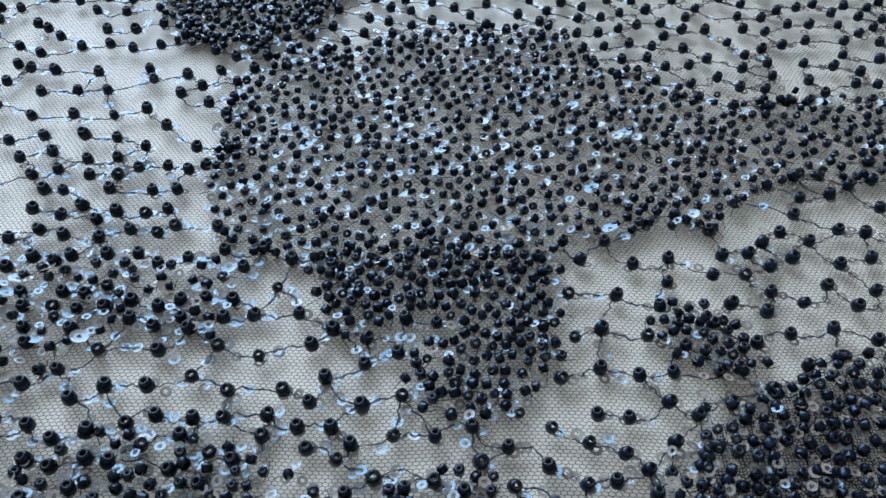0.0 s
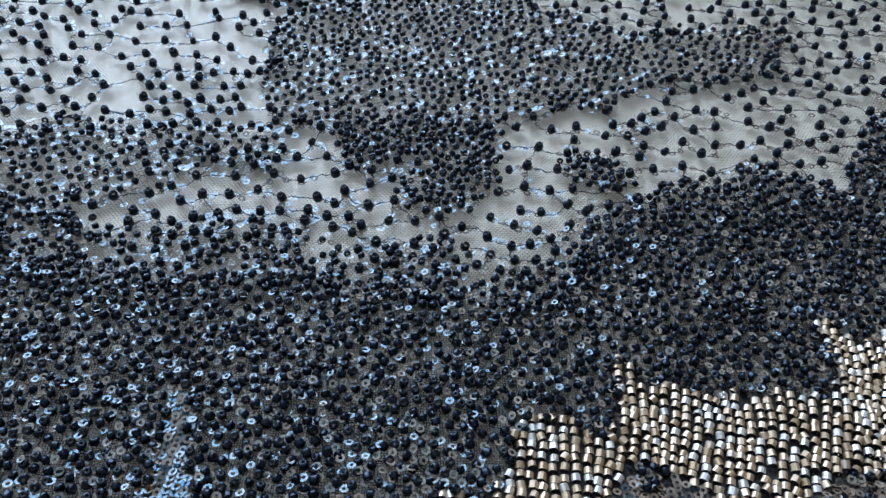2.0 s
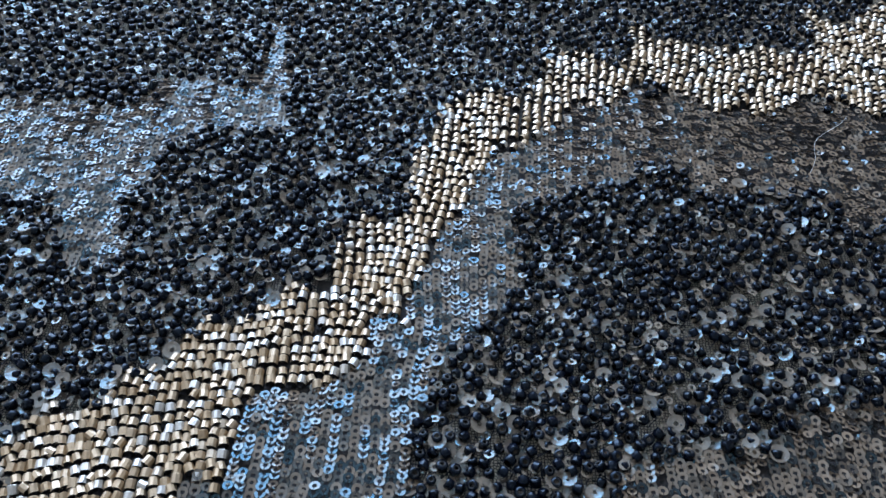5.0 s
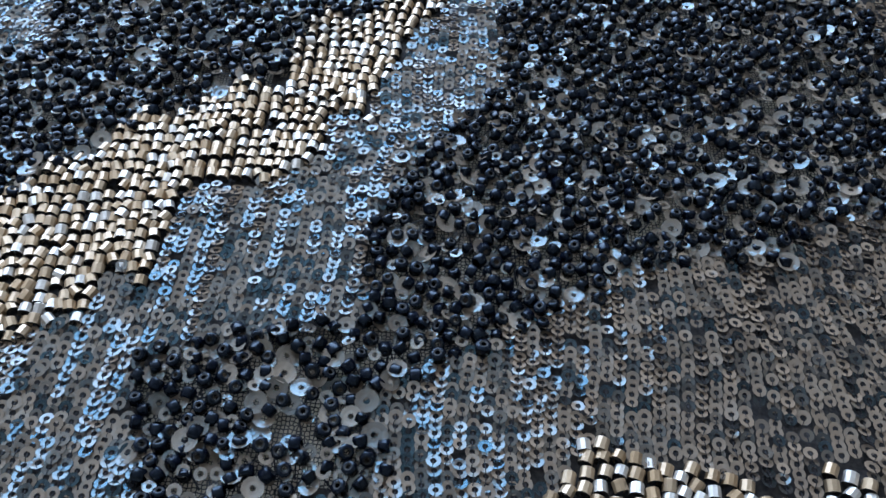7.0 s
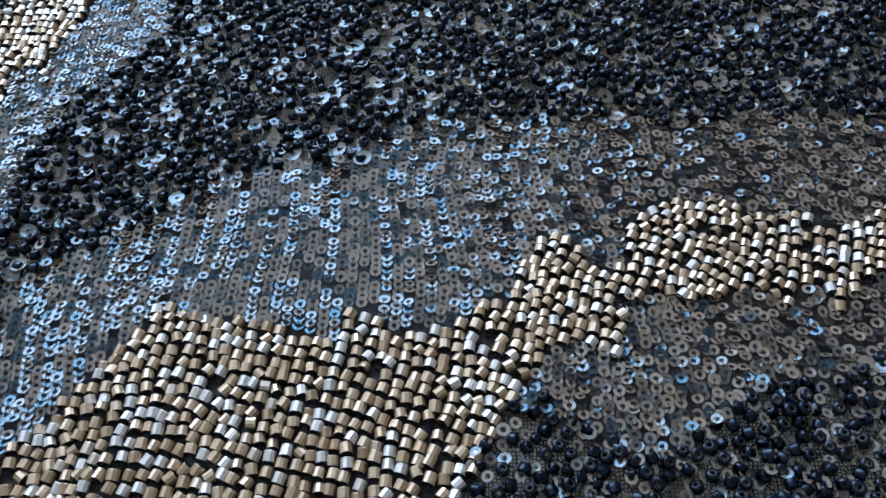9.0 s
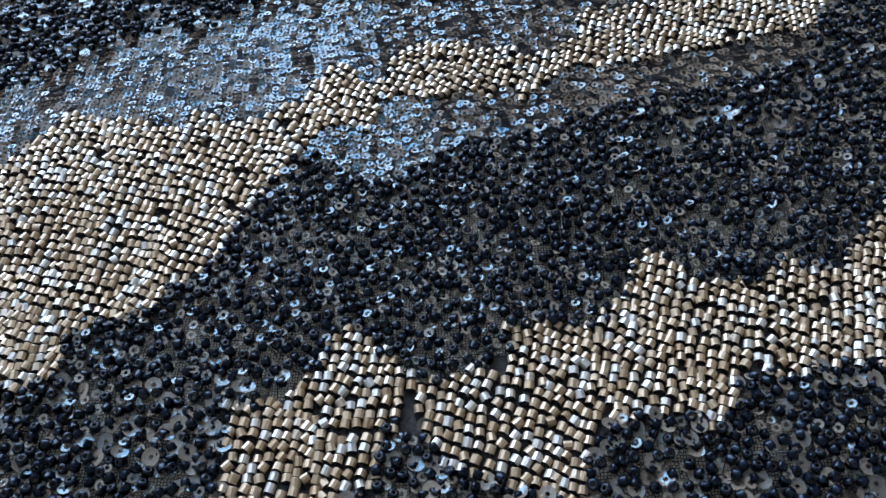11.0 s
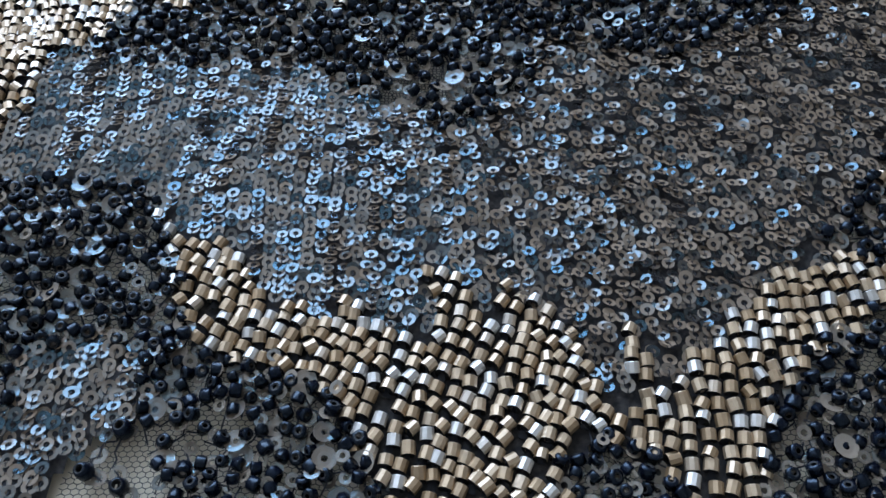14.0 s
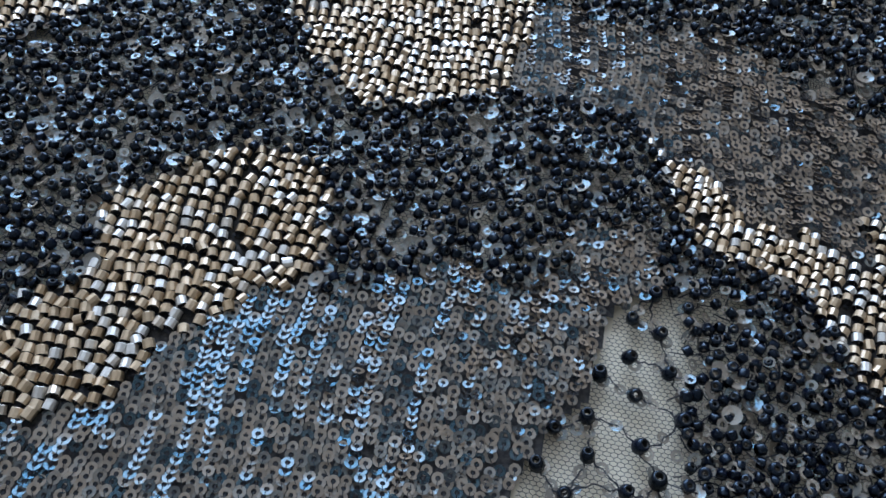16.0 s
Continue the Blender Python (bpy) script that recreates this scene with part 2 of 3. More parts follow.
PLAN.append(("gold_north_far", [(-62.6, -74.5), (-49.8, -61.2), (-49, -58.2), (-43.2, -58), (-38.9, -49.5), (-30.8, -63.3), (-31.5, -76.3), (-34.2, -73.6), (-36.8, -73), (-36.4, -79.2), (-39, -79.9), (-41.7, -83.3), (-54.2, -91.1)]))
PLAN.append(("gold_middle_bar", [(0.6, -117.7), (9.4, -112.6), (10.7, -107.4), (15.8, -99.3), (20, -97.6), (20, -94.1), (22.3, -90.5), (28, -95), (33.4, -94.6), (41.6, -97.6), (46.1, -96.8), (45.1, -91.9), (49.4, -91.1), (52.1, -95.9), (57.4, -94.2), (61.2, -95.1), (63.4, -90.2), (68.1, -88.9), (68.9, -85.1), (72.6, -79.2), (77, -81.3), (80, -85.2), (84, -84.2), (83.7, -78.3), (89.6, -73), (94, -74.3), (98.2, -73.3), (101.9, -76.4), (108.5, -76), (112.8, -78.6), (118.7, -77.1), (123.7, -73.5), (122.6, -68.1), (124, -65.9), (180.7, -55), (172, -73), (124.5, -83.6), (121.6, -81.6), (110.8, -91.3), (108.6, -87.2), (104.2, -90.4), (100.8, -88.1), (93.5, -90.4), (87.6, -89), (82.1, -89.8), (83.4, -93), (79.9, -98.9), (76.4, -95.6), (71.8, -96.8), (67.4, -105), (64.5, -105), (64.9, -108.8), (59.4, -118.8), (1.2, -119.2)]))
PLAN.append(("gold_middle_west", [(0.6, -118.5), (13.3, -102.6), (20.7, -91.4), (45.6, -96), (62.8, -93.5), (70.4, -87), (72.5, -97.4), (67.5, -104.3), (58.9, -122.2), (58.6, -126.8), (51.3, -132.4), (47.5, -138.4), (34.3, -141.5), (34.4, -148.9), (29.6, -152), (22.3, -150.2), (14.2, -154.3)]))
PLAN.append(("gold_middle_foot", [(-5, -120.8), (53.6, -123.3), (53.8, -131), (46.2, -138.1), (35.4, -139.3), (35.7, -149.2), (25.8, -151.8), (20.7, -155.9), (7.6, -154.8)]))
PLAN.append(("gold_tip", [(-15.7, -206.3), (28.4, -193), (30, -211.7), (27.2, -215.2), (28.6, -223.9), (15.9, -231.6), (6.5, -233.6), (1.6, -228.8), (-4.9, -225.6), (-5.9, -220.6), (-9.8, -219)]))
PLAN.append(("gold_south_bar", [(27.1, -181.8), (31, -179), (35.2, -173.8), (44.6, -172.8), (50.6, -173.6), (62.6, -170.8), (64.3, -163.2), (62.3, -153.6), (68, -153.8), (73, -152.6), (76.5, -145.4), (80.4, -140.9), (85.9, -144.2), (89.3, -148.8), (92.5, -151.1), (100.7, -148.4), (105.8, -149.4), (104.9, -141.8), (111.3, -140.5), (117.5, -142.3), (124.3, -136.3), (128.4, -126.6), (137.4, -133.6), (147.9, -134.8), (152.8, -131), (159.9, -132.9), (163.1, -128.1), (184.1, -129), (194.6, -139.1), (186.4, -162.8), (175, -159.9), (169.3, -157), (165.9, -151.4), (159.3, -145.4), (147.8, -152.9), (141.4, -149.1), (134.9, -160), (130.4, -157.2), (120.4, -158.9), (118.8, -154), (114.8, -170.9), (103.6, -168.1), (97.8, -165.5), (92.8, -161.4), (90.5, -153.1), (86.1, -163.8), (85.4, -168.9), (81.6, -168.8), (83, -185.1), (80.8, -190.9), (77.8, -187.2), (70.6, -187), (69.6, -192.2), (65.4, -188), (58.9, -186.8), (47.8, -189.8), (47.8, -193.4), (39.1, -190.7), (38.8, -195.8), (35, -200.6), (33.3, -200.6)]))
PLAN.append(("gold_south_east", [(145.7, -135.6), (150.8, -129.6), (159.7, -132.4), (162, -127.5), (172.8, -117.2), (174.2, -105.5), (201.2, -100.7), (181.4, -152.3), (155.1, -150), (143.4, -147)]))
PLAN.append(("gold_south_west", [(13.3, -189), (28.4, -183.4), (32.2, -178.5), (37.9, -198), (35.5, -200.6), (20.4, -206.9)]))
PLAN.append(("gold_leaf", [(51, -229.2), (51.9, -228.2), (55.2, -232.5), (60.3, -232.8), (66.6, -240.8), (70, -240.4), (73.7, -243.3), (75.4, -238.2), (79.1, -242.8), (83.2, -244.7), (85.9, -242.1), (83.7, -235.2), (87.2, -236.1), (90.6, -241.6), (92, -241.4), (92.8, -236), (94.1, -238), (99.5, -241.5), (106.1, -255.6), (103.6, -255.8), (100.7, -252.7), (99, -259), (100, -262.1), (98.6, -272.8), (96.9, -273), (93.7, -268.7), (84.9, -266), (81.9, -263.8), (72.8, -249.2), (61.4, -247.7), (59.2, -246.4), (54.3, -237.9)]))
PLAN.append(("gold_fork_stem", [(105.3, -240.9), (106.6, -241.6), (108.9, -248.2), (111.4, -248.7), (113.2, -245.2), (117.2, -245.2), (117.3, -240.5), (121.9, -237.6), (123.8, -234.9), (128.3, -232.7), (125.3, -247.4), (121.8, -249.2), (119.3, -259), (116.7, -263), (113.1, -263.4), (104.9, -255), (107.2, -251.3)]))
PLAN.append(("gold_fork_arm", [(113.7, -245.7), (122.7, -236.7), (128.8, -234), (131.9, -231.2), (136.8, -231.9), (137.8, -236), (131.6, -241.9), (120.4, -248.1), (112.3, -248.2)]))
PLAN.append(("gold_edge", [(158.1, -178.9), (160.9, -178.4), (168.6, -181.4), (183, -184.9), (173.5, -211), (149.5, -210.8), (148.8, -200.2), (150.8, -193.6), (155.1, -187.5)]))
PLAN.append(("gold_corner", [(-34.9, -288.6), (-28.1, -280.8), (-27.7, -275.7), (-23.9, -273.9), (-21.9, -269.9), (-21.2, -266.1), (-24.2, -262.1), (-23.7, -258.5), (-19.1, -255.8), (-17.9, -252.4), (-8.8, -244.6), (-2.9, -244.1), (4.4, -245.5), (6.6, -250.2), (6.6, -256.2), (8.8, -259.4), (6.7, -264.6), (4.3, -266.9), (0.4, -267), (0.1, -270.6), (-8.6, -277.7), (-8.4, -280), (-11, -286), (-17.2, -289.7), (-18.6, -292.5), (-21.6, -290.7), (-30.5, -296.3)]))
PLAN.append(("gold_west", [(-62, -219), (-43.5, -213), (-41, -224), (-42.5, -227.3), (-45, -228.8), (-48.2, -231.2), (-50, -229.5), (-49.5, -234), (-60, -237)]))
PLAN.append(("sequins_west", [(-123.3, 3.2), (-64, 3), (-64.1, 11.3), (-44.5, 12.1), (-43.7, 32.7), (-40, 33), (-35.1, -1.4), (-49.8, -4.4), (-57.4, -8.4), (-55.9, -17.6), (-61, -20.9), (-55.3, -39.2), (-61.7, -39.7), (-65.8, -41.2), (-72.9, -24.8), (-83.2, -24.2), (-107.6, -26.2)]))
PLAN.append(("sequins_north_east", [(-1.2, -37.4), (3.4, -27.5), (0.9, -15.7), (9.5, -2.4), (18.7, 2), (23.7, 9.5), (33.7, 14.4), (45.6, 13), (56.8, 8.5), (69.8, 13.3), (81, 10.3), (93.2, 18.4), (106.5, 25.4), (131.3, 29.2), (114.6, -7.8), (83.8, -10.8), (74.3, -20.9), (69, -20.9), (67, -12.3), (52.8, -12.5), (41.6, -15.2), (40.7, -6.1), (34, -6.2), (29, -12.8), (17, -15.5), (9.5, -15.6), (9.4, -37.2)]))
PLAN.append(("sequins_north_bend", [(-30.3, -64), (-13.5, -54.9), (-11.8, -46.3), (-7, -39), (6.6, -9.3), (23.3, 7.1), (27.6, -9), (16.8, -17.4), (9.7, -19.4), (10.5, -37.6), (0.8, -50.7), (-4.1, -54.2), (-2.2, -58.1), (-5.8, -65.8), (-4.5, -72.7), (-4.7, -79.2), (-34.7, -81.3), (-34.9, -74.8), (-30.7, -76.2)]))
PLAN.append(("sequins_north_west", [(-55.6, -88.3), (-36.7, -80.5), (-33.9, -74.5), (-30.4, -76.6), (-29.8, -64.2), (-13.6, -55.8), (-7.3, -46.6), (-3.6, -36.8), (4.1, -28.4), (10.4, -34.2), (9.1, -40.4), (-5.2, -55), (-4.9, -67.4), (-5.9, -74.4), (-11.6, -80.5), (-29.6, -85.2), (-27.8, -92.8), (-22.7, -104.7), (-46.2, -106.8)]))
PLAN.append(("sequins_middle", [(-8.9, -103.8), (-8.6, -99), (0.8, -97.7), (1.7, -94.1), (-4.4, -91.7), (-4.1, -86.9), (1, -85), (6.7, -82.2), (29.4, -66.9), (47.8, -64.9), (50.8, -57.7), (61.8, -56.6), (145.5, -56.8), (181.9, -52.6), (173.5, -69.9), (81.5, -87.1), (43.4, -99.3), (20.5, -99.3), (9.7, -113.4), (1.1, -119.1), (-9, -104)]))
PLAN.append(("sequins_strip", [(69.5, -102.6), (84.3, -90.8), (104.4, -89), (175.7, -65.5), (166.8, -83.9), (133.4, -92.7), (109.4, -101), (100.1, -101), (90.6, -107.2), (86.5, -113.1), (70.9, -105.7)]))
PLAN.append(("sequins_south_top", [(20.9, -202.3), (66.5, -204.7), (71.4, -210), (82.7, -211), (85.7, -217.6), (90.2, -216.8), (91.5, -211.9), (96, -205), (97.5, -197.6), (103.4, -196.7), (112.4, -199.7), (121.3, -200.8), (121.9, -195.1), (130.5, -193.2), (135.7, -186.1), (145.8, -178.7), (157.5, -177.8), (156.8, -184.4), (151.4, -192.6), (149.2, -202), (148.7, -210.7), (146.5, -214), (138.1, -218.7), (135.5, -224.8), (29.6, -224.4)]))
PLAN.append(("sequins_south_low", [(27.1, -204), (69.2, -204.3), (73, -210), (82.1, -211.8), (83.9, -216.2), (89.6, -215.4), (90.8, -210.1), (96.7, -206.4), (97.4, -196.4), (112.2, -198.6), (119.4, -203.6), (121.9, -194.5), (134.8, -192.5), (140.9, -181.2), (156.9, -180.2), (148.6, -199.9), (147.7, -212.1), (139, -216.4), (136, -223.7), (130, -231.2), (120.8, -236.7), (111.8, -246.9), (104.6, -248.2), (100, -247), (93.1, -236.8), (83.4, -235.5), (84.6, -241.5), (77.2, -242.2), (64.6, -238.3), (60.4, -234.1), (49.1, -226.8), (47.4, -220.4), (32.7, -219.5)]))
PLAN.append(("sequins_south_east", [(30.3, -205), (62.9, -201.1), (73.3, -206.9), (82.4, -215.8), (91, -214.8), (96.1, -204.2), (136.8, -192.1), (128, -234.4), (117.2, -241.3), (113.2, -245.6), (105.7, -240.9), (101.2, -245.2), (92.8, -236.4), (85.2, -242.1), (74.2, -241.6), (66.5, -240), (60.8, -233.7), (53.4, -232.7), (49, -224.6), (36, -221)]))
PLAN.append(("sequins_corner", [(-8.5, -281.6), (1.9, -269.3), (8.9, -266.7), (14.8, -262.6), (27.7, -256.6), (33.8, -259.7), (40.9, -253.3), (40.1, -246.6), (48.2, -244.6), (52.5, -246.5), (56.9, -253.1), (51, -258), (50, -268), (47, -277), (43, -283), (41, -293.5), (-25, -306), (-29.8, -297.5), (-21.3, -294.2), (-14.4, -289.7)]))
PLAN.append(("gap", [(48.1, -259.5), (51, -256.7), (56.4, -254.3), (58.9, -258.2), (59.7, -264.8), (58.6, -269.9), (59.6, -276.5), (60.5, -288), (36.2, -293), (38.2, -287.8), (39.8, -282.4), (43.6, -276.5), (46.7, -271.9), (46.7, -267.9)]))
PLAN.append(("net_field", [(-114.2, 197.1), (123.4, 206.6), (72.8, 86.6), (51.4, 86.6), (43.7, 89.5), (42, 97), (34.6, 95.8), (36.8, 85.5), (36.5, 77.1), (31.4, 72), (28, 62.6), (7.5, 59.7), (-25, 67.2), (-40.7, 72.8), (-60.6, 77), (-76.4, 78.7)]))
PLAN.append(("net_strip", [(-190.6, 177.7), (143.3, 184.8), (129.9, 131.6), (103.3, 95.2), (94.8, 81.8), (75.9, 92.6), (53.8, 83.6), (37.2, 75.1), (22, 52.8), (10.8, 61.5), (-16.7, 62.2), (-42.6, 61.2), (-55.6, 55.7), (-71.2, 66.5), (-76.5, 76.2), (-90.8, 74.1), (-138.8, 73.6)]))
PLAN.append(("medium_cloud", [(-40, 135.4), (-37.3, 148.7), (-29.9, 162), (-18.2, 160.3), (-1.9, 168.9), (26, 169.7), (30.8, 159.7), (43.3, 150.7), (61.4, 145.8), (99.6, 150.2), (91.1, 130.1), (55.4, 123.5), (44, 113.8), (30.4, 113.6), (19.6, 110.9), (16.2, 105.9), (16.6, 88.4), (13.1, 81.6), (8.7, 77.1), (0.9, 78.8), (-5.4, 81.6), (-2.2, 89.3), (2.9, 93.4), (1.3, 97.7), (-9.1, 96.6), (-14.2, 93.3), (-18.9, 99.8), (-18.5, 105.6), (-35.5, 110.2), (-39.3, 122)]))
PLAN.append(("tongue", [(16.2, 105.9), (16.6, 88.4), (13.1, 81.6), (8.7, 77.1), (0.9, 78.8), (-5.4, 81.6), (-2.2, 89.3), (2.9, 93.4), (1.3, 97.7), (-9.1, 96.6), (-14.2, 93.3), (-18.9, 99.8), (-18.5, 105.6), (-0.3, 108.2)]))
PLAN.append(("tongue_east", [(32.7, 93.3), (35.8, 95.7), (40, 96.6), (42.2, 94.5), (44, 91.3), (46.6, 88.3), (41.4, 84.3), (38.9, 86.2), (37.9, 89), (34.7, 88.2), (33.5, 90.7)]))
PLAN.append(("tongue_far", [(-64.4, 194), (-17.7, 195.8), (-26.3, 174.4), (-37.1, 163.8), (-52.5, 165.3)]))
PLAN.append(("medium_west", [(-88.6, 107.2), (-58.1, 102.8), (-34.5, 104.2), (-32.9, 94.2), (-39.1, 91.1), (-49.5, 93.1), (-82.9, 93.9)]))
PLAN.append(("tongue_fringe", [(-92.3, 80.9), (-62.6, 67.6), (-46, 74.3), (-26, 70.4), (-13.3, 62.8), (-1.4, 67.9), (12.6, 62.9), (22.1, 58.1), (28.8, 63), (34.6, 73.5), (34.9, 63), (25.3, 52.2), (-26.6, 57.9), (-45.7, 57.8), (-85.2, 62.5)]))
PLAN.append(("medium_far_west", [(-154.4, 105.2), (-109.8, 104.5), (-79.1, 101.3), (-45.7, 95.9), (-57.3, 88.5), (-74.9, 80.3), (-77.3, 74.2), (-90.1, 72.1), (-137.8, 71.7)]))
PLAN.append(("medium_east", [(138.6, -216.5), (144, -213.6), (148.5, -210.2), (160, -207), (165, -216), (160, -233), (151.5, -231), (144.5, -238), (140.5, -232.6), (137.5, -225)]))
# single standing beads on the open net, patch by patch
STANDING = []
STANDING += [(-62.2, 91.8), (-60.9, 89.1), (-55.2, 91.6), (-50.3, 88), (-55.1, 84.6), (-59.3, 82.2), (-47.8, 82), (-42, 82), (-36, 83.5), (-41.7, 87.9), (-33.2, 88.8), (-52.1, 79.9), (-56.5, 75.8), (-43.4, 76), (-48.4, 75), (-39.7, 77.3), (-34.6, 76.9), (-52.7, 73.7), (-35.8, 74.3), (-55.3, 70.7), (-47.5, 71), (-40.6, 72.8), (-31.4, 71.7), (-51.8, 69.7), (-36.3, 69.3), (-48.5, 66.8), (-32, 67.3), (-44.4, 70.5), (-43.3, 92.2), (-38.1, 91.8), (-39.5, 93.8), (-47.1, 93.6), (-43.3, 95.9), (-51.3, 95.8), (-59.1, 95.8), (-55.4, 95.3), (-63.5, 95.7), (-47.6, 97), (-40.2, 97.2), (-36.4, 97.6), (-54.9, 98.2), (-58.4, 98.5), (-64.7, 98.4), (-51.9, 99.7)]
STANDING += [(-32.3, 97.3), (-33.2, 93.9), (-28.6, 94.4), (-25.7, 99.6), (-21.9, 94.7), (-16.6, 91.9), (-11.4, 90.2), (-5.8, 93.9), (-1.1, 93.1), (-27, 87), (-19.6, 89.1), (-6.8, 87.7), (-11.6, 85.7), (-17.1, 83.5), (-22.9, 81.4), (-30.6, 81.2), (-19, 79.4), (-11.7, 79), (-6.1, 80.5), (-30.5, 77), (-24.5, 77.4), (-20.3, 75.6), (-15.7, 75.5), (-24.9, 74.2), (-7.1, 74.2), (-12.9, 73), (-1.5, 74.2), (-18.8, 72.3), (-14.6, 70.7), (-28.3, 70.7), (-9.6, 68.1), (-5.6, 66.6), (-1.7, 67.7), (-13.2, 66)]
STANDING += [(20, 109.9), (26.9, 110), (22.4, 105.9), (30.8, 105.1), (36.9, 106.4), (19.6, 98.9), (27.2, 98.7), (35.8, 101.3), (33.6, 96.6), (23.9, 92.2), (19.6, 90.6), (30.7, 91), (36.1, 89.2), (16.8, 83.4), (22.7, 85.2), (28.2, 84), (33.3, 84.6), (31.8, 79.6), (21.2, 77.6), (25.6, 77.1), (35.5, 77.5), (43.5, 102.9), (46, 107.1), (50.5, 107.6), (53.5, 110), (57.1, 112.3), (61.6, 110.4), (57.7, 106.7), (48.8, 103), (53.4, 104.8), (65.2, 105.5), (70.9, 106.8), (67.5, 113.1), (72, 112.5), (61.6, 101), (52, 99.5), (45.1, 97.2), (50.3, 95.6), (56.7, 97.3), (65.2, 96.9), (69.1, 99.9), (59.7, 92.5), (52.7, 91.4), (47.1, 89.8), (65.9, 90.4), (58.9, 87.3), (53.7, 85.8)]
STANDING += [(-84, 169.7), (-81.5, 168.1), (-85.2, 161.6), (-80.4, 159.4), (-78.1, 165.2), (-72.9, 162), (-69.3, 168.1), (-67.4, 162.9), (-62.5, 161.7), (-63.5, 168.3), (-57.1, 162.8), (-83.6, 155.6), (-80.7, 154.5), (-75.9, 153.9), (-84, 150.1), (-76.5, 147.1), (-69.7, 147.6), (-67.3, 153.6), (-64.1, 147.8), (-56.1, 151.5), (-57.6, 154.8), (-49.8, 153.2), (-76.1, 139.9), (-68.5, 140.6), (-61, 140.3), (-55.4, 142.5), (-50.7, 137.7), (-50, 147.3), (-46.3, 149.7), (-77.9, 132.9), (-72.1, 134.4), (-65.1, 135), (-58.9, 134.1), (-53.2, 131.9), (-44.1, 131.9), (-74.5, 128.5), (-69.3, 130.2), (-62.6, 128.3), (-57.5, 128.8), (-67, 125.6)]
STANDING += [(-71.1, 124.1), (-61.2, 124.3), (-56.4, 124.5), (-53.2, 126.3), (-48.2, 126.8), (-44.5, 126), (-41.6, 127.2), (-68, 120.7), (-64.6, 120.4), (-57, 121), (-49.6, 120.7), (-45.5, 121), (-68.4, 116.1), (-63.3, 114.7), (-60.5, 116.9), (-57.3, 113.7), (-54.5, 115.7), (-49.6, 115.3), (-46.1, 116.3), (-65.9, 111.3), (-61.7, 110.3), (-70.1, 109.4), (-55.8, 109.8), (-51.2, 111.5), (-46.7, 110.9), (-44.1, 112.5), (-65.1, 105.6), (-61.5, 104.7), (-59.2, 105.9), (-53.6, 106.3), (-48.7, 106.4), (-68.5, 103.4), (-45.1, 104.3), (-40.6, 105.5)]
STANDING += [(50.9, -260.4), (54.8, -261.8), (51, -266.2), (56.3, -267.3), (47.3, -269.4), (52.1, -271.4), (46.3, -275.5), (42.4, -277.9), (58.4, -273.4), (53.3, -277.9), (46.9, -280.5), (40.9, -282.9), (55.7, -281.7), (52, -283.9), (44.7, -285.8), (53.7, -255.9)]
STANDING += [(3.6, 75.7), (8.4, 72.6), (4.6, 70.4), (2.2, 66.3), (14, 64.5), (14.6, 75.5), (19.5, 73.2), (24.3, 71.6), (31.4, 73.3), (27, 69.3), (22.4, 67.7), (13.6, 69.8), (18.5, 67.2), (8.9, 66.9), (27.5, 65.9), (23.3, 63.3), (18.9, 63.2), (11.1, 61.9), (6.8, 63.3), (2.8, 61.7), (15.7, 60.4), (20.9, 59.9), (26.1, 60), (17.4, 56.8), (-1.9, 64), (-5.6, 62.4), (-9.7, 63.6), (-12.6, 60.9), (-8.7, 59.7), (-4.9, 58.8), (21.5, 55.9)]
STANDING += [(-61.4, 76.8), (-61.6, 73.4), (-59.2, 66.4), (-54.2, 65.4), (-58.9, 62.6), (-52.6, 62.3), (-48.9, 61.1), (-54.9, 59.4), (-50.7, 56.6)]
VISIBLE = [(-150, 172), (-112, 205), (118, 205), (172, 180), (160, 20), (160, -25), (205, -66), (200, -135), (170, -235), (135, -285),
           (95, -292), (85, -318), (-35, -318), (-75, -225), (-14, -195), (-20, -125), (-78, -92), (-125, 30)]


def inside(outline, x, y):
    """Which of the points lie inside the outline."""
    hit = np.zeros(len(x), dtype=bool)
    px, py = np.array(outline, dtype=float).T
    for i in range(len(px)):
        j = i - 1
        cross = (py[i] > y) != (py[j] > y)
        with np.errstate(divide="ignore", invalid="ignore"):
            hit ^= cross & (x < (px[j] - px[i]) * (y - py[i]) / (py[j] - py[i]) + px[i])
    return hit


def zone_map():
    """The kind of embroidery on a grid of CELL mm: 0 packed jet, 1 open net, 2 medium, 3 thick tongue, 4 sequins, 5 gold."""
    x, y = np.meshgrid(np.arange(-160, 214, CELL), np.arange(-328, 214, CELL))
    z = np.zeros(x.size, dtype=int)
    for mark, key in ((1, "net"), (2, "medium"), (3, "tongue"), (4, "sequins"), (1, "gap"), (5, "gold")):
        for name, outline in PLAN:
            if name.startswith(key):
                px, py = np.array(outline).T
                near = np.flatnonzero((x.ravel() >= px.min()) & (x.ravel() <= px.max()) & (y.ravel() >= py.min()) & (y.ravel() <= py.max()))
                z[near[inside(outline, x.ravel()[near], y.ravel()[near])]] = mark
    z = z.reshape(x.shape)
    # sequins close narrow cracks between two patches
    rich = z >= 4
    crack = np.zeros(z.shape, dtype=bool)
    for reach in (3, 6):
        for dx, dy in ((reach, 0), (0, reach), (reach, reach), (reach, -reach)):
            crack |= np.roll(rich, (dy, dx), (0, 1)) & np.roll(rich, (-dy, -dx), (0, 1))
    z[crack & (z == 0)] = 4
    return z


CELL = 0.4
ZONES = zone_map()


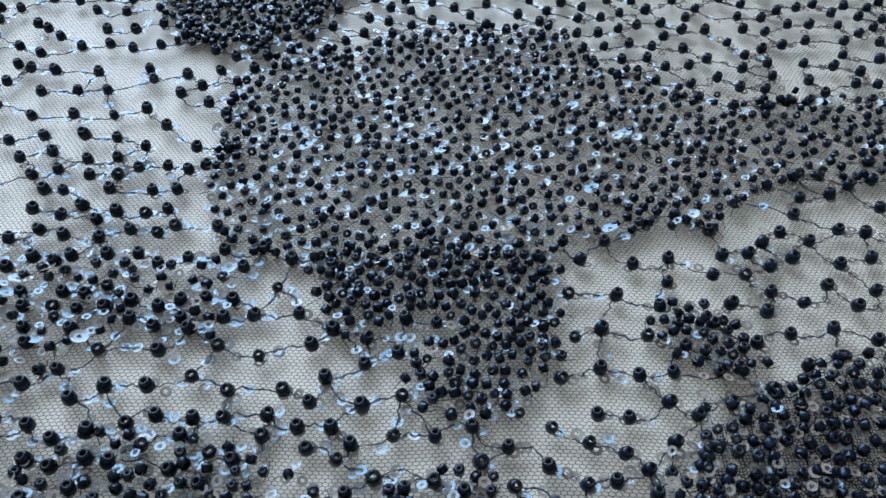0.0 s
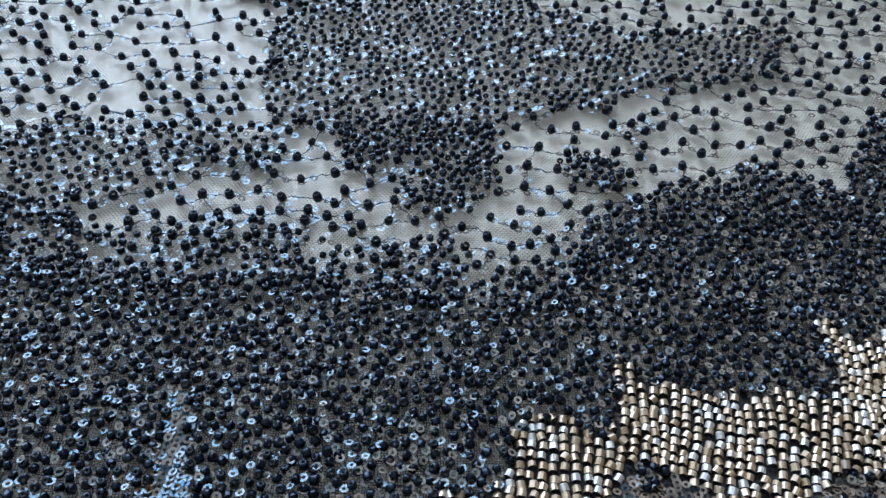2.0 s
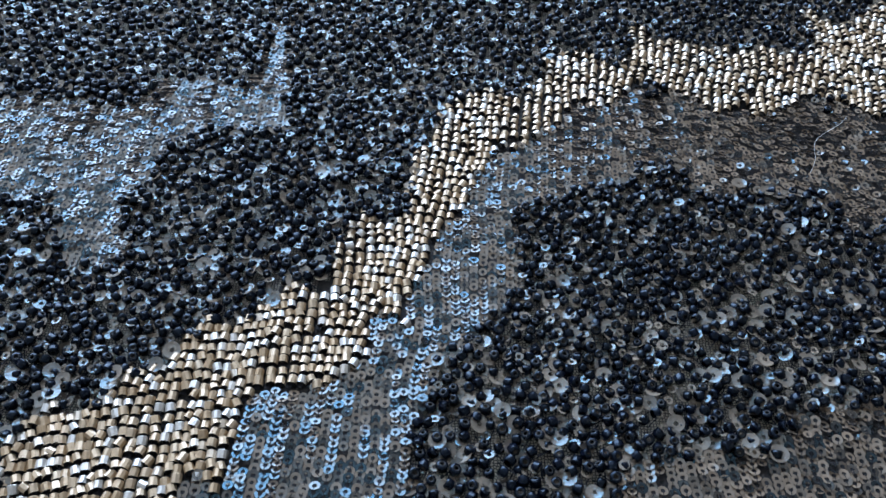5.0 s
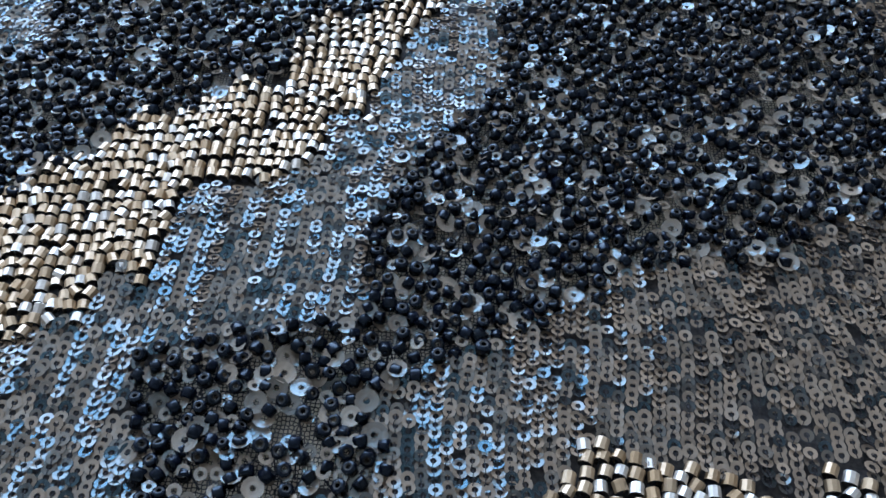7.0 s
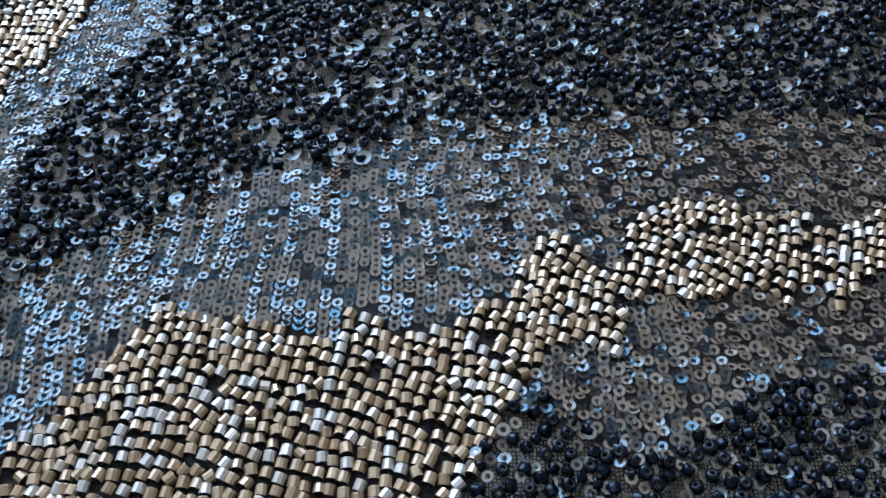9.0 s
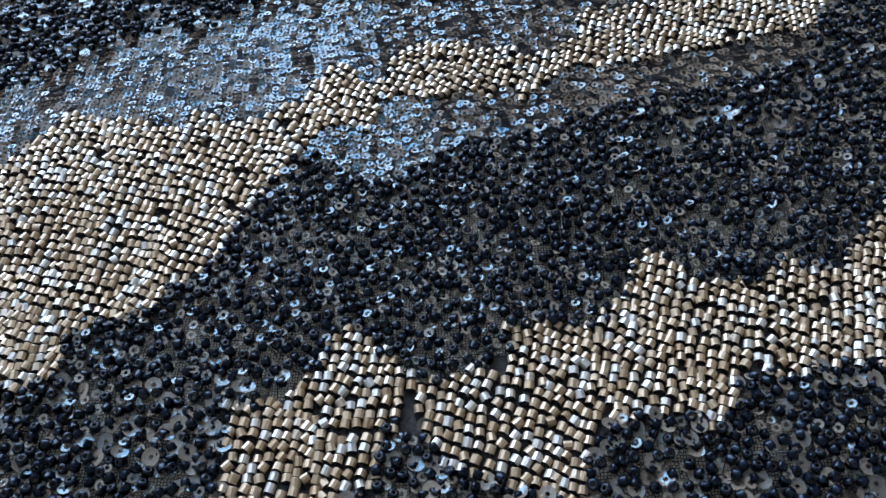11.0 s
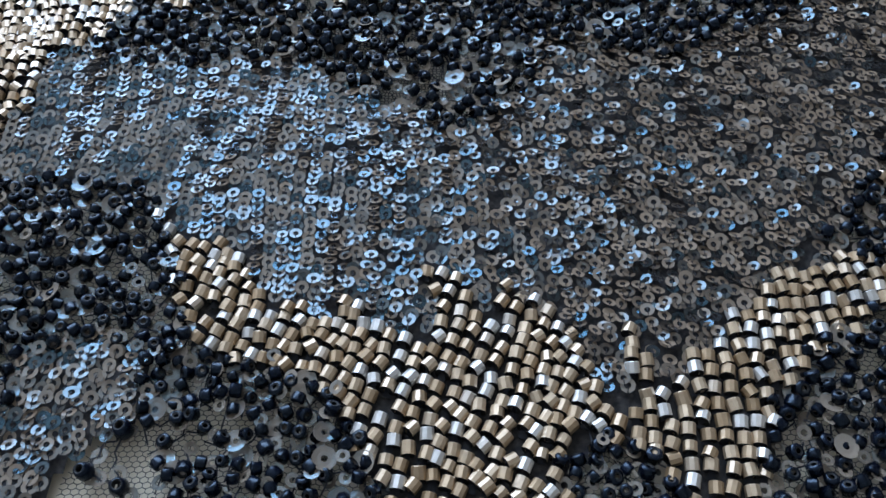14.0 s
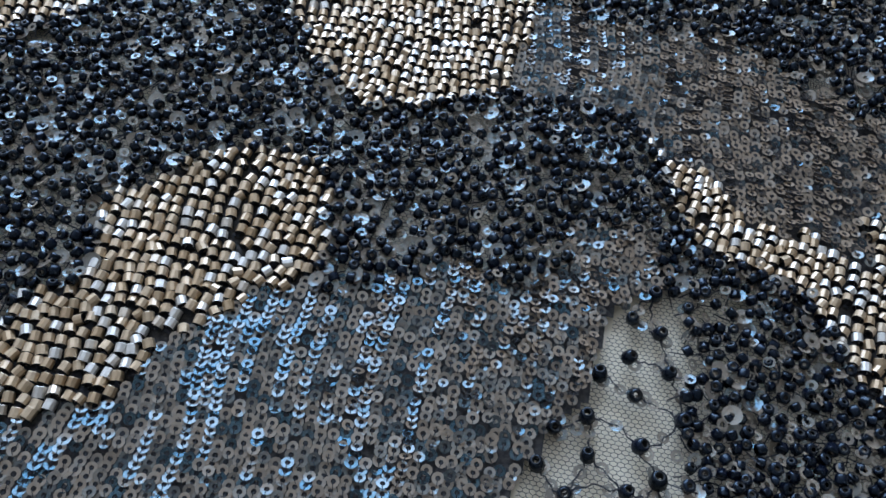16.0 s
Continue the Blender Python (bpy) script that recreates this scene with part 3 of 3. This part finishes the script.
def zone(x, y):
    """The kind of embroidery at each point."""
    i = np.clip(np.round((np.asarray(y) + 328) / CELL).astype(int), 0, ZONES.shape[0] - 1)
    j = np.clip(np.round((np.asarray(x) + 160) / CELL).astype(int), 0, ZONES.shape[1] - 1)
    return ZONES[i, j]


rng = np.random.default_rng(7)


def wave(x, y, size, seed):
    """Smooth noise of about -1 to 1 at each point."""
    return np.array([noise.noise((a / size, b / size, seed)) for a, b in zip(x, y)])


def scattered(spacing, tries, keep_zone, bounds=(-152, 206, -320, 206)):
    """Points at least `spacing` mm apart inside the zones given."""
    x0, x1, y0, y1 = bounds
    n = int((x1 - x0) * (y1 - y0) / spacing ** 2 * tries)
    x, y = rng.uniform(x0, x1, n), rng.uniform(y0, y1, n)
    good = inside(VISIBLE, x, y)
    x, y = x[good], y[good]
    # ragged edges: narrow beside gold and sequins, wide where packed beads thin out over the net
    wide = np.where(y > 40, 1.3, 0.6)
    near = zone(x + rng.normal(0, 0.6, len(x)), y + rng.normal(0, 0.6, len(x)))
    far = zone(x + rng.normal(0, 1, len(x)) * wide, y + rng.normal(0, 1, len(x)) * wide)
    good = np.isin(np.where((near < 4) & (far < 4), far, near), keep_zone)
    cells, out = {}, []
    for a, b in zip(x[good], y[good]):
        i, j = int(a // spacing), int(b // spacing)
        if all((a - p) ** 2 + (b - q) ** 2 >= spacing ** 2 for di in (-1, 0, 1) for dj in (-1, 0, 1) for p, q in cells.get((i + di, j + dj), ())):
            cells.setdefault((i, j), []).append((a, b))
            out.append((a, b))
    return np.array(out)


# ---- the fabric ----
fabric = tagged(new("beaded_fabric"), "black tulle embroidered with jet beads, smoky sequins and gold beads", "fabric")


def tubes(name, lines, radius, m):
    """Thin three-sided tubes along lines of points in mm, one mesh."""
    verts, loops, n = [], [], 0
    for line in lines:
        p = np.array(line)
        d = np.gradient(p, axis=0)
        d /= np.linalg.norm(d, axis=1)[:, None] + 1e-9
        side = np.cross(d, (0, 0, 1.0))
        side /= np.linalg.norm(side, axis=1)[:, None] + 1e-9
        up = np.cross(side, d)
        ring = np.stack([p + radius * (math.cos(a) * side + math.sin(a) * up) for a in (0.5, 2.6, 4.7)], axis=1)
        verts.append(ring.reshape(-1, 3))
        for i in range(len(p) - 1):
            for k in range(3):
                a, b = n + 3 * i + k, n + 3 * i + (k + 1) % 3
                loops += [a, b, b + 3, a + 3]
        n += 3 * len(p)
    return raw_mesh(name, np.concatenate(verts) / 1000, loops, np.arange(0, len(loops), 4), [m])


def net_mesh():
    """Hexagonal tulle: a flat strand along each cell side."""
    side, squash = 0.50, 0.72
    w, h = side * math.sqrt(3), side * 1.5 * squash
    rows = np.arange(int(-320 / h), int(206 / h))
    cols = np.arange(int(-152 / w), int(206 / w))
    cx = (cols[None, :] + 0.5 * (rows[:, None] % 2)) * w
    cy = np.repeat((rows * h)[:, None], len(cols), axis=1)
    cx, cy = cx.ravel(), cy.ravel()
    keep = inside(VISIBLE, cx, cy)
    cx, cy = cx[keep], cy[keep]
    z = zone(cx, cy)
    keep = np.isin(z, (1, 2, 3)) | ((z == 0) & (cy < -215))
    cx, cy = cx[keep], cy[keep]
    quads = []
    corner = [np.array((side * math.sin(a), side * squash * math.cos(a))) for a in (0, math.pi / 3, 2 * math.pi / 3, math.pi)]
    for k in range(3):
        a, b = corner[k], corner[k + 1]
        d = (b - a) / np.linalg.norm(b - a)
        o = np.array((-d[1], d[0])) * 0.041
        quads.append(np.stack([np.stack([cx + p[0], cy + p[1]], axis=1) for p in (a - o, b - o, b + o, a + o)], axis=1))
    q = np.concatenate(quads).reshape(-1, 2)
    # the net hangs a little uneven
    q[:, 0], q[:, 1] = q[:, 0] + 0.5 * np.sin(q[:, 1] / 7.0) + 0.25 * np.sin(q[:, 0] / 4.1 + q[:, 1] / 9.0), q[:, 1] + 0.5 * np.sin(q[:, 0] / 9.0)
    z = 0.22 + 0.10 * np.sin(q[:, 0] / 6.3) * np.sin(q[:, 1] / 5.2)
    v = np.column_stack([q, z]) / 1000
    return raw_mesh("tulle_net", v, np.arange(len(v)), np.arange(0, len(v), 4), [mat["net"]])


def net_sheet(name, zones, m):
    """The tulle where embroidery covers it: a sheet of small squares."""
    x, y = np.meshgrid(np.arange(-152, 206, 1.0), np.arange(-320, 206, 1.0))
    x, y = x.ravel(), y.ravel()
    keep = inside(VISIBLE, x, y)
    x, y = x[keep], y[keep]
    keep = np.isin(zone(x, y), zones) & ~((zone(x, y) == 0) & (y < -215))
    x, y = x[keep], y[keep]
    q = np.stack([np.stack([x + a, y + c], axis=1) for a, c in ((-0.5, -0.5), (0.5, -0.5), (0.5, 0.5), (-0.5, 0.5))], axis=1).reshape(-1, 2)
    v = np.column_stack([q, 0.20 + 0.05 * np.sin(q[:, 0] / 6.3) * np.sin(q[:, 1] / 5.2)]) / 1000
    return raw_mesh(name, v, np.arange(len(v)), np.arange(0, len(v), 4), [m])


def net_border():
    """The plain tulle round the embroidered part, out to the hem."""
    x, y = np.meshgrid(np.arange(-420, 420, 6.0), np.arange(-560, 460, 6.0))
    x, y = x.ravel(), y.ravel()
    keep = ~inside(VISIBLE, x, y)
    for a, c in ((-3, -3), (3, -3), (3, 3), (-3, 3)):
        keep |= ~inside(VISIBLE, x + a, y + c)
    x, y = x[keep], y[keep]
    q = np.stack([np.stack([x + a, y + c], axis=1) for a, c in ((-3, -3), (3, -3), (3, 3), (-3, 3))], axis=1).reshape(-1, 2)
    # past the beadwork the net sinks to the table
    px, py = np.array(VISIBLE, dtype=float).T
    far = np.min(np.hypot(q[:, :1] - np.linspace(px, np.roll(px, -1), 12).reshape(1, -1), q[:, 1:] - np.linspace(py, np.roll(py, -1), 12).reshape(1, -1)), axis=1)
    v = np.column_stack([q, 0.12 - 1.15 * np.clip((far - 12) / 40, 0, 1)]) / 1000
    return raw_mesh("tulle_border", v, np.arange(len(v)), np.arange(0, len(v), 4), [mat["net_dense"]])


tagged(part("tulle_border", net_border(), fabric, "plain black tulle round the embroidery"), kind="stuff")
tagged(part("tulle_ground", net_sheet("tulle_ground", (0,), mat["net_dense"]), fabric, "black tulle under packed beads"), kind="stuff")
tagged(part("stitched_ground", net_sheet("stitched_ground", (4, 5), mat["stitched"]), fabric, "dark dense stitching under sequins and gold beads"), kind="stuff")
tagged(part("tulle_net", net_mesh(), fabric, "fine black hexagonal tulle net"), kind="stuff")


def sewn(name, shape, mats, places, parent, rest_name):
    """The 220 pieces nearest to the middle of a patch as parts, the others joined."""
    if not len(places):
        return
    m = np.array(places)
    middle = m[:, :2, 3].mean(axis=0)
    order = np.argsort(np.hypot(*(m[:, :2, 3] - middle).T))
    me = shape.mesh(name, [mat[k] for k in mats])
    for i in order[:220]:
        ob = new(name, me)
        ob.parent = parent
        ob.matrix_basis = Matrix(m[i].tolist())
    if len(order) > 220:
        far = part(rest_name, shape.joined(rest_name, [mat[k + "_joined"] if k + "_joined" in mat else mat[k] for k in mats], m[order[220:]]), parent)
        tagged(far, kind="stuff")


# gold bands: strings of cut tubes side by side, rows bending along the band: outline names, first slope, bend
GOLD_BANDS = [
    ("gold_north", 0.22, -0.0028, -60), ("gold_middle", 0.02, -0.0034, 5), ("gold_south", 0.12, -0.0028, 20),
    ("gold_tip", 0.06, 0.0, 10), ("gold_leaf", -0.30, -0.002, 60), ("gold_fork", -0.05, 0.004, 115), ("gold_west", 0.15, 0.0, -50), ("gold_edge", -0.45, 0.0, 160), ("gold_corner", 0.12, -0.004, -30)]


def gold_band(key, slope, bend, xs):
    outlines = [o for n, o in PLAN if n.startswith(key)]
    pts = np.concatenate([np.array(o) for o in outlines])
    x0, y0 = pts.min(axis=0) - 4
    x1, y1 = pts.max(axis=0) + 4
    gx, gy = np.meshgrid(np.arange(x0 - 30, x1 + 30, 1.64), np.arange(y0 - 90, y1 + 90, 1.70))
    gx, gy = gx.ravel(), gy.ravel()
    u = gx - xs
    # rows bend down along the band, and run straight on once they are steep
    steep = (-0.45 - slope) / (2 * bend) if bend < 0 else 1e6
    v = np.minimum(u, steep)
    lean = slope + 2 * bend * v
    y = gy + slope * v + bend * v * v + lean * (u - v) + 2.4 * wave(gx, gy * 0.3, 12, 3.1)
    x = gx - 0.6 * lean * (y - (y0 + y1) / 2) + 1.5 * wave(gx, gy, 10, 8.7)
    tilt = np.degrees(np.arctan(lean)) + 18 * wave(gx, gy, 8, 5.5)
    keep = np.zeros(len(x), dtype=bool)
    for o in outlines:
        keep |= inside(o, x, y)
    keep &= inside(VISIBLE, x, y) & (rng.random(len(x)) > 0.012)
    x, y, tilt = x[keep], y[keep], tilt[keep]
    # beads sewn apart from their band: x, y, turn
    for band, a, b, turn in (("gold_fork", 139.5, -220.4, 5), ("gold_fork", 144.9, -217.6, -35), ("gold_middle", -16.8, -103, 10)):
        if band == key:
            x, y, tilt = np.append(x, a), np.append(y, b), np.append(tilt, turn)
    # the strings under the beads
    lines = [[(a - 0.3, b - 1.05, 0.35), (a, b, 0.42), (a + 0.3, b + 1.05, 0.35)] for a, b in zip(x, y)]
    me = tubes("gold_bead_band", lines, 0.48, mat["thread"])
    return x, y, tilt, me


def build_gold():
    for key, slope, bend, xs in GOLD_BANDS:
        x, y, tilt, me = gold_band(key, slope, bend, xs)
        band = part("gold_bead_band", me, fabric, "band of satin gold hexagonal tube beads on black thread")
        places = []
        for a, b, r in zip(x, y, tilt):
            r += rng.normal(0, 12) if rng.random() > 0.09 else rng.normal(0, 28)
            # the hole lies along the string; each tube turned on it by chance
            m = Matrix.LocRotScale(((a + rng.normal(0, 0.13)) / 1000, (b + rng.normal(0, 0.18)) / 1000, (0.90 + rng.normal(0, 0.10)) / 1000),
                                   Euler((radians(rng.normal(0, 7)), radians(rng.normal(0, 3)), radians(r))).to_quaternion()
                                   @ Euler((radians(90), 0, 0)).to_quaternion() @ Euler((0, 0, radians(rng.uniform(0, 60)))).to_quaternion(),
                                   Vector((1, 1, rng.normal(1.0, 0.05))) * rng.normal(1.05, 0.03))
            places.append(np.array(m))
        sewn("gold_bead", GOLD_BEAD, ["gold", "end_shade"], places, band, "gold_bead_field")


def build_sequins():
    """Sequins overlapping along strings, some runs of them tipped towards the window."""
    x, y = np.meshgrid(np.arange(-150, 206, 1.46), np.arange(-320, 60, 1.02))
    x, y = x.ravel(), y.ravel() + 0.6 * (np.round(x.ravel() / 1.46) % 2)
    keep = inside(VISIBLE, x, y)
    x, y = x[keep], y[keep]
    string = np.round(x / 1.46)
    loose = np.clip((x - np.where(y > -60, 12, 42)) / 60 + np.where(y < -240, 0.65, 0.0), 0.10, 1.0)
    x = x + 2.2 * wave(x * 0.5, y, 16, 1.7) + loose * rng.normal(0, 0.30, len(x))
    y = y + loose * rng.normal(0, 0.28, len(x))
    keep = zone(x + 1.1 * wave(x, y, 5, 4.4), y + 1.1 * wave(x, y, 5, 9.4)) == 4
    keep &= rng.random(len(x)) > 0.03
    x, y, loose, string = x[keep], y[keep], loose[keep], string[keep]
    # whole stretches of one string lie tipped, the others flat
    run = wave(string * 7.31, y * 0.75, 10, 6.3) + 0.5 * wave(string * 7.31, y, 4, 2.2)
    tip = np.where(run > np.where(y > -60, 0.06, 0.11) - 0.09 * loose, 13.0 + 22.0 * np.clip(run - 0.17, 0, 0.7), -8.0 * (1 - loose) + 3.0 * loose) + rng.normal(0, 1, len(x)) * (3.0 + 9 * loose)
    lean = rng.normal(0, 1, len(x)) * (3 + 7 * loose)
    for key, label in (("sequins_west", "strings of small overlapping dark sequins"), ("sequins_north", "strings of small overlapping blue-black sequins"),
                       ("sequins_middle", "loose strings of small smoky sequins"), ("sequins_strip", "narrow patch of small smoky sequins"),
                       ("sequins_south", "wide field of small smoky sequins"), ("sequins_corner", "field of small smoky sequins beside open net")):
        mine = np.zeros(len(x), dtype=bool)
        for n, o in PLAN:
            if n.startswith(key):
                for dx, dy in ((0, 0), (2.4, 0), (-2.4, 0), (0, 2.4), (0, -2.4)):
                    mine |= inside(o, x + dx, y + dy)
        px, py = x[mine], y[mine]
        lift = 0.86 + 0.30 * np.abs(rng.normal(0, 1, len(px)))
        # the stitch that holds each sequin runs from its hole over the near rim
        me = tubes("sequin_patch", [[(a, b + 0.1, h - 0.1), (a, b - 0.35, h + 0.12 + 0.4 * math.tan(radians(t))), (a + c, b - 0.95, h - 0.05 + 0.8 * math.tan(radians(t)))]
                   for a, b, c, h, t in zip(px, py, rng.normal(0, 0.2, len(px)), lift, tip[mine])], 0.052, mat["thread"])
        patch = part("sequin_patch", me, fabric, label)
        places = [pose_mm(a, b, h, -t, l, 0, rng.normal(1.0, 0.05)) for a, b, h, t, l in zip(px, py, lift, tip[mine], lean[mine])]
        sewn("sequin", SEQUIN, ["foil"], places, patch, "sequin_field")
        x, y, tip, lean, loose = x[~mine], y[~mine], tip[~mine], lean[~mine], loose[~mine]


def build_beads():
    """Jet beads: packed, medium and open, with sequins and threads among them."""
    loosely, closely, south = scattered(1.78, 9, (0,), (-152, 206, 8, 206)), scattered(1.57, 9, (0,), (-152, 206, -214, 8)), scattered(1.48, 9, (0,), (-80, 175, -320, -214))
    packed = np.concatenate([loosely, closely, south])
    # beads lie in clumps, with sequins showing between them
    bare = (wave(packed[:, 0], packed[:, 1], 4.5, 7.7) > 0.16) & (packed[:, 1] < 8) & (rng.random(len(packed)) < 0.22)
    packed = packed[~bare]
    thick = scattered(1.70, 9, (3,))
    medium = scattered(2.1, 9, (2,))
    stand = np.array(STANDING)
    sparse = scattered(4.4, 12, (1,))
    sparse = sparse[[np.min(np.hypot(*(stand - p).T)) > 5.4 for p in sparse]]
    sparse = np.concatenate([stand, sparse])
    thick = thick[(thick[:, 1] > 77) | (rng.random(len(thick)) < 0.75)]
    thick = thick[[np.min(np.hypot(*(stand - p).T)) > 1.8 for p in thick]]
    medium = medium[[np.min(np.hypot(*(stand - p).T)) > 2.0 for p in medium]]
    fields = [("packed", packed[packed[:, 1] > 8]), ("packed", packed[(packed[:, 1] <= 8) & (packed[:, 1] > -60)]),
              ("packed", packed[(packed[:, 1] <= -60) & (packed[:, 1] > -160)]), ("packed", packed[packed[:, 1] <= -160]),
              ("thick", thick), ("medium", medium), ("open", sparse[sparse[:, 1] > 0]), ("open", sparse[sparse[:, 1] <= 0])]
    words = {"packed": "closely sewn jet black beads with smoky sequins", "thick": "thick cluster of jet black beads", "medium": "loosely sewn jet beads and pale sequins on net",
             "open": "scattered standing jet beads on open net"}
    disc = {"packed": scattered(1.6, 8, (0,)), "thick": scattered(1.75, 8, (3,)), "medium": scattered(1.85, 9, (2,))}
    for kind, pts in fields:
        lines, beads, small, large = [], [], [], []
        for a, b in pts:
            if kind == "open":
                beads.append(pose_mm(a, b, 1.18, rng.normal(0, 10), rng.normal(0, 10), rng.uniform(0, 360), rng.normal(0.94, 0.05), 1.2))
                small.append(pose_mm(a + rng.normal(0.75, 0.4), b + rng.normal(-0.1, 0.5), 0.42, rng.normal(-4, 7), rng.normal(0, 8), 0, 1.22))
            else:
                lay = rng.random() < 0.6
                full = {"packed": 0.81 if b > -214 else 0.76, "thick": 0.78}.get(kind, 0.74)
                beads.append(pose_mm(a, b, 1.0 + 0.34 * abs(rng.normal()), rng.normal(0, 22) + (75 if lay else 0), rng.normal(0, 16), rng.uniform(0, 360), rng.normal(full, 0.05)))
                t = rng.uniform(0, 2 * math.pi)
                dx, dy = 2.1 * math.cos(t), 2.1 * math.sin(t)
                rise = rng.uniform(0.1, 1.5 if kind == "packed" else 0.3)
                lines.append([(a - dx, b - dy, 0.3), (a - 0.3 * dy, b + 0.3 * dx, 0.3 + rise), (a + dx, b + dy, 0.3)])
        if kind == "open":
            # each bead is tied to a neighbour by a thread that carries a sequin
            for i, (a, b) in enumerate(pts):
                d = np.hypot(pts[:, 0] - a, (pts[:, 1] - b) * 1.5)
                d[(pts[:, 0] < a) | (d < 0.1)] = 1e9
                for j in np.argsort(d)[:(2 if rng.random() < 0.30 else 1)]:
                    if d[j] > 15:
                        continue
                    p, q = np.array((a, b)), pts[j]
                    s = np.linspace(0, 1, 9)
                    bow = rng.normal(0, 0.7)
                    across = np.array((-(q - p)[1], (q - p)[0])) / (np.linalg.norm(q - p) + 1e-6)
                    run = p + s[:, None] * (q - p) + (bow * np.sin(math.pi * s) + 0.22 * rng.normal(0, 1, 9))[:, None] * across
                    # two fine strands, loosely twisted
                    for _ in range(2):
                        lines.append([(u, v, 0.42 + 0.12 * rng.random()) for u, v in run + rng.normal(0, 0.07, run.shape)])
                    u, v = run[rng.integers(3, 7)]
                    small.append(pose_mm(u, v, 0.45, rng.normal(-4, 7), rng.normal(0, 8), 0, rng.normal(1.10, 0.04)))
                    if rng.random() < 0.7:
                        u, v = run[rng.integers(2, 8)]
                        small.append(pose_mm(u + rng.normal(0, 0.9), v + rng.normal(0, 0.9), 0.38, rng.normal(-4, 7), rng.normal(0, 8), 0, rng.normal(1.10, 0.04)))
        else:
            d = disc[kind]
            d = d[(d[:, 1] >= pts[:, 1].min() - 1) & (d[:, 1] < pts[:, 1].max() + 1)]
            if kind == "packed":
                d = d[(d[:, 1] > 8) | (rng.random(len(d)) < 0.92)]
            for a, b in d:
                big = (kind == "packed" and (b < 8 and not -150 < b < -100) and rng.random() < (0.46 if b > -214 else 0.30)) or (kind == "medium" and rng.random() < 0.25)
                z = rng.uniform(0.5, 1.75 if big else 1.85) if kind == "packed" else rng.uniform(0.4, 1.6)
                # a third are tipped towards the window, the others lie nearly flat
                tip = rng.normal(-12, 7) if rng.random() < (0.6 if kind == "medium" else 0.45 if b > 8 else 0.32) else rng.normal(3, 7)
                (large if big else small).append(pose_mm(a, b, z, tip, rng.normal(0, 13), 0, rng.normal(1.0, 0.06)))
            disc[kind] = disc[kind][~((disc[kind][:, 1] >= pts[:, 1].min() - 1) & (disc[kind][:, 1] < pts[:, 1].max() + 1))]
        patch = part("bead_patch", tubes("bead_patch", lines, {"open": 0.10, "packed": 0.11}.get(kind, 0.07), mat["thread"]), fabric, words[kind])
        tagged(patch, kind="stuff")
        sewn("jet_bead", TALL_BEAD if kind == "open" else BEAD, ["jet", "end_shade"], beads, patch, "jet_bead_field")
        sewn("sequin", SEQUIN, ["film"], small, patch, "sequin_field")
        sewn("large_sequin", FLAT_SEQUIN, ["film"], large, patch, "large_sequin_field")


build_gold()
build_sequins()
build_beads()


def lint():
    """A stray white fibre lying over the sequins."""
    s = np.linspace(0, 1, 14)
    x, y = 64.5 + 11 * s ** 1.6 + 0.8 * np.sin(9 * s), -8 + 17 * s
    line = [(a, c, 2.05 + 0.5 * math.sin(3 * t)) for a, c, t in zip(x, y, s)]
    tagged(new("lint_fibre", tubes("lint_fibre", [line], 0.035, mat["lint"])), "fine stray white fibre lying on the sequins", "lint")


lint()
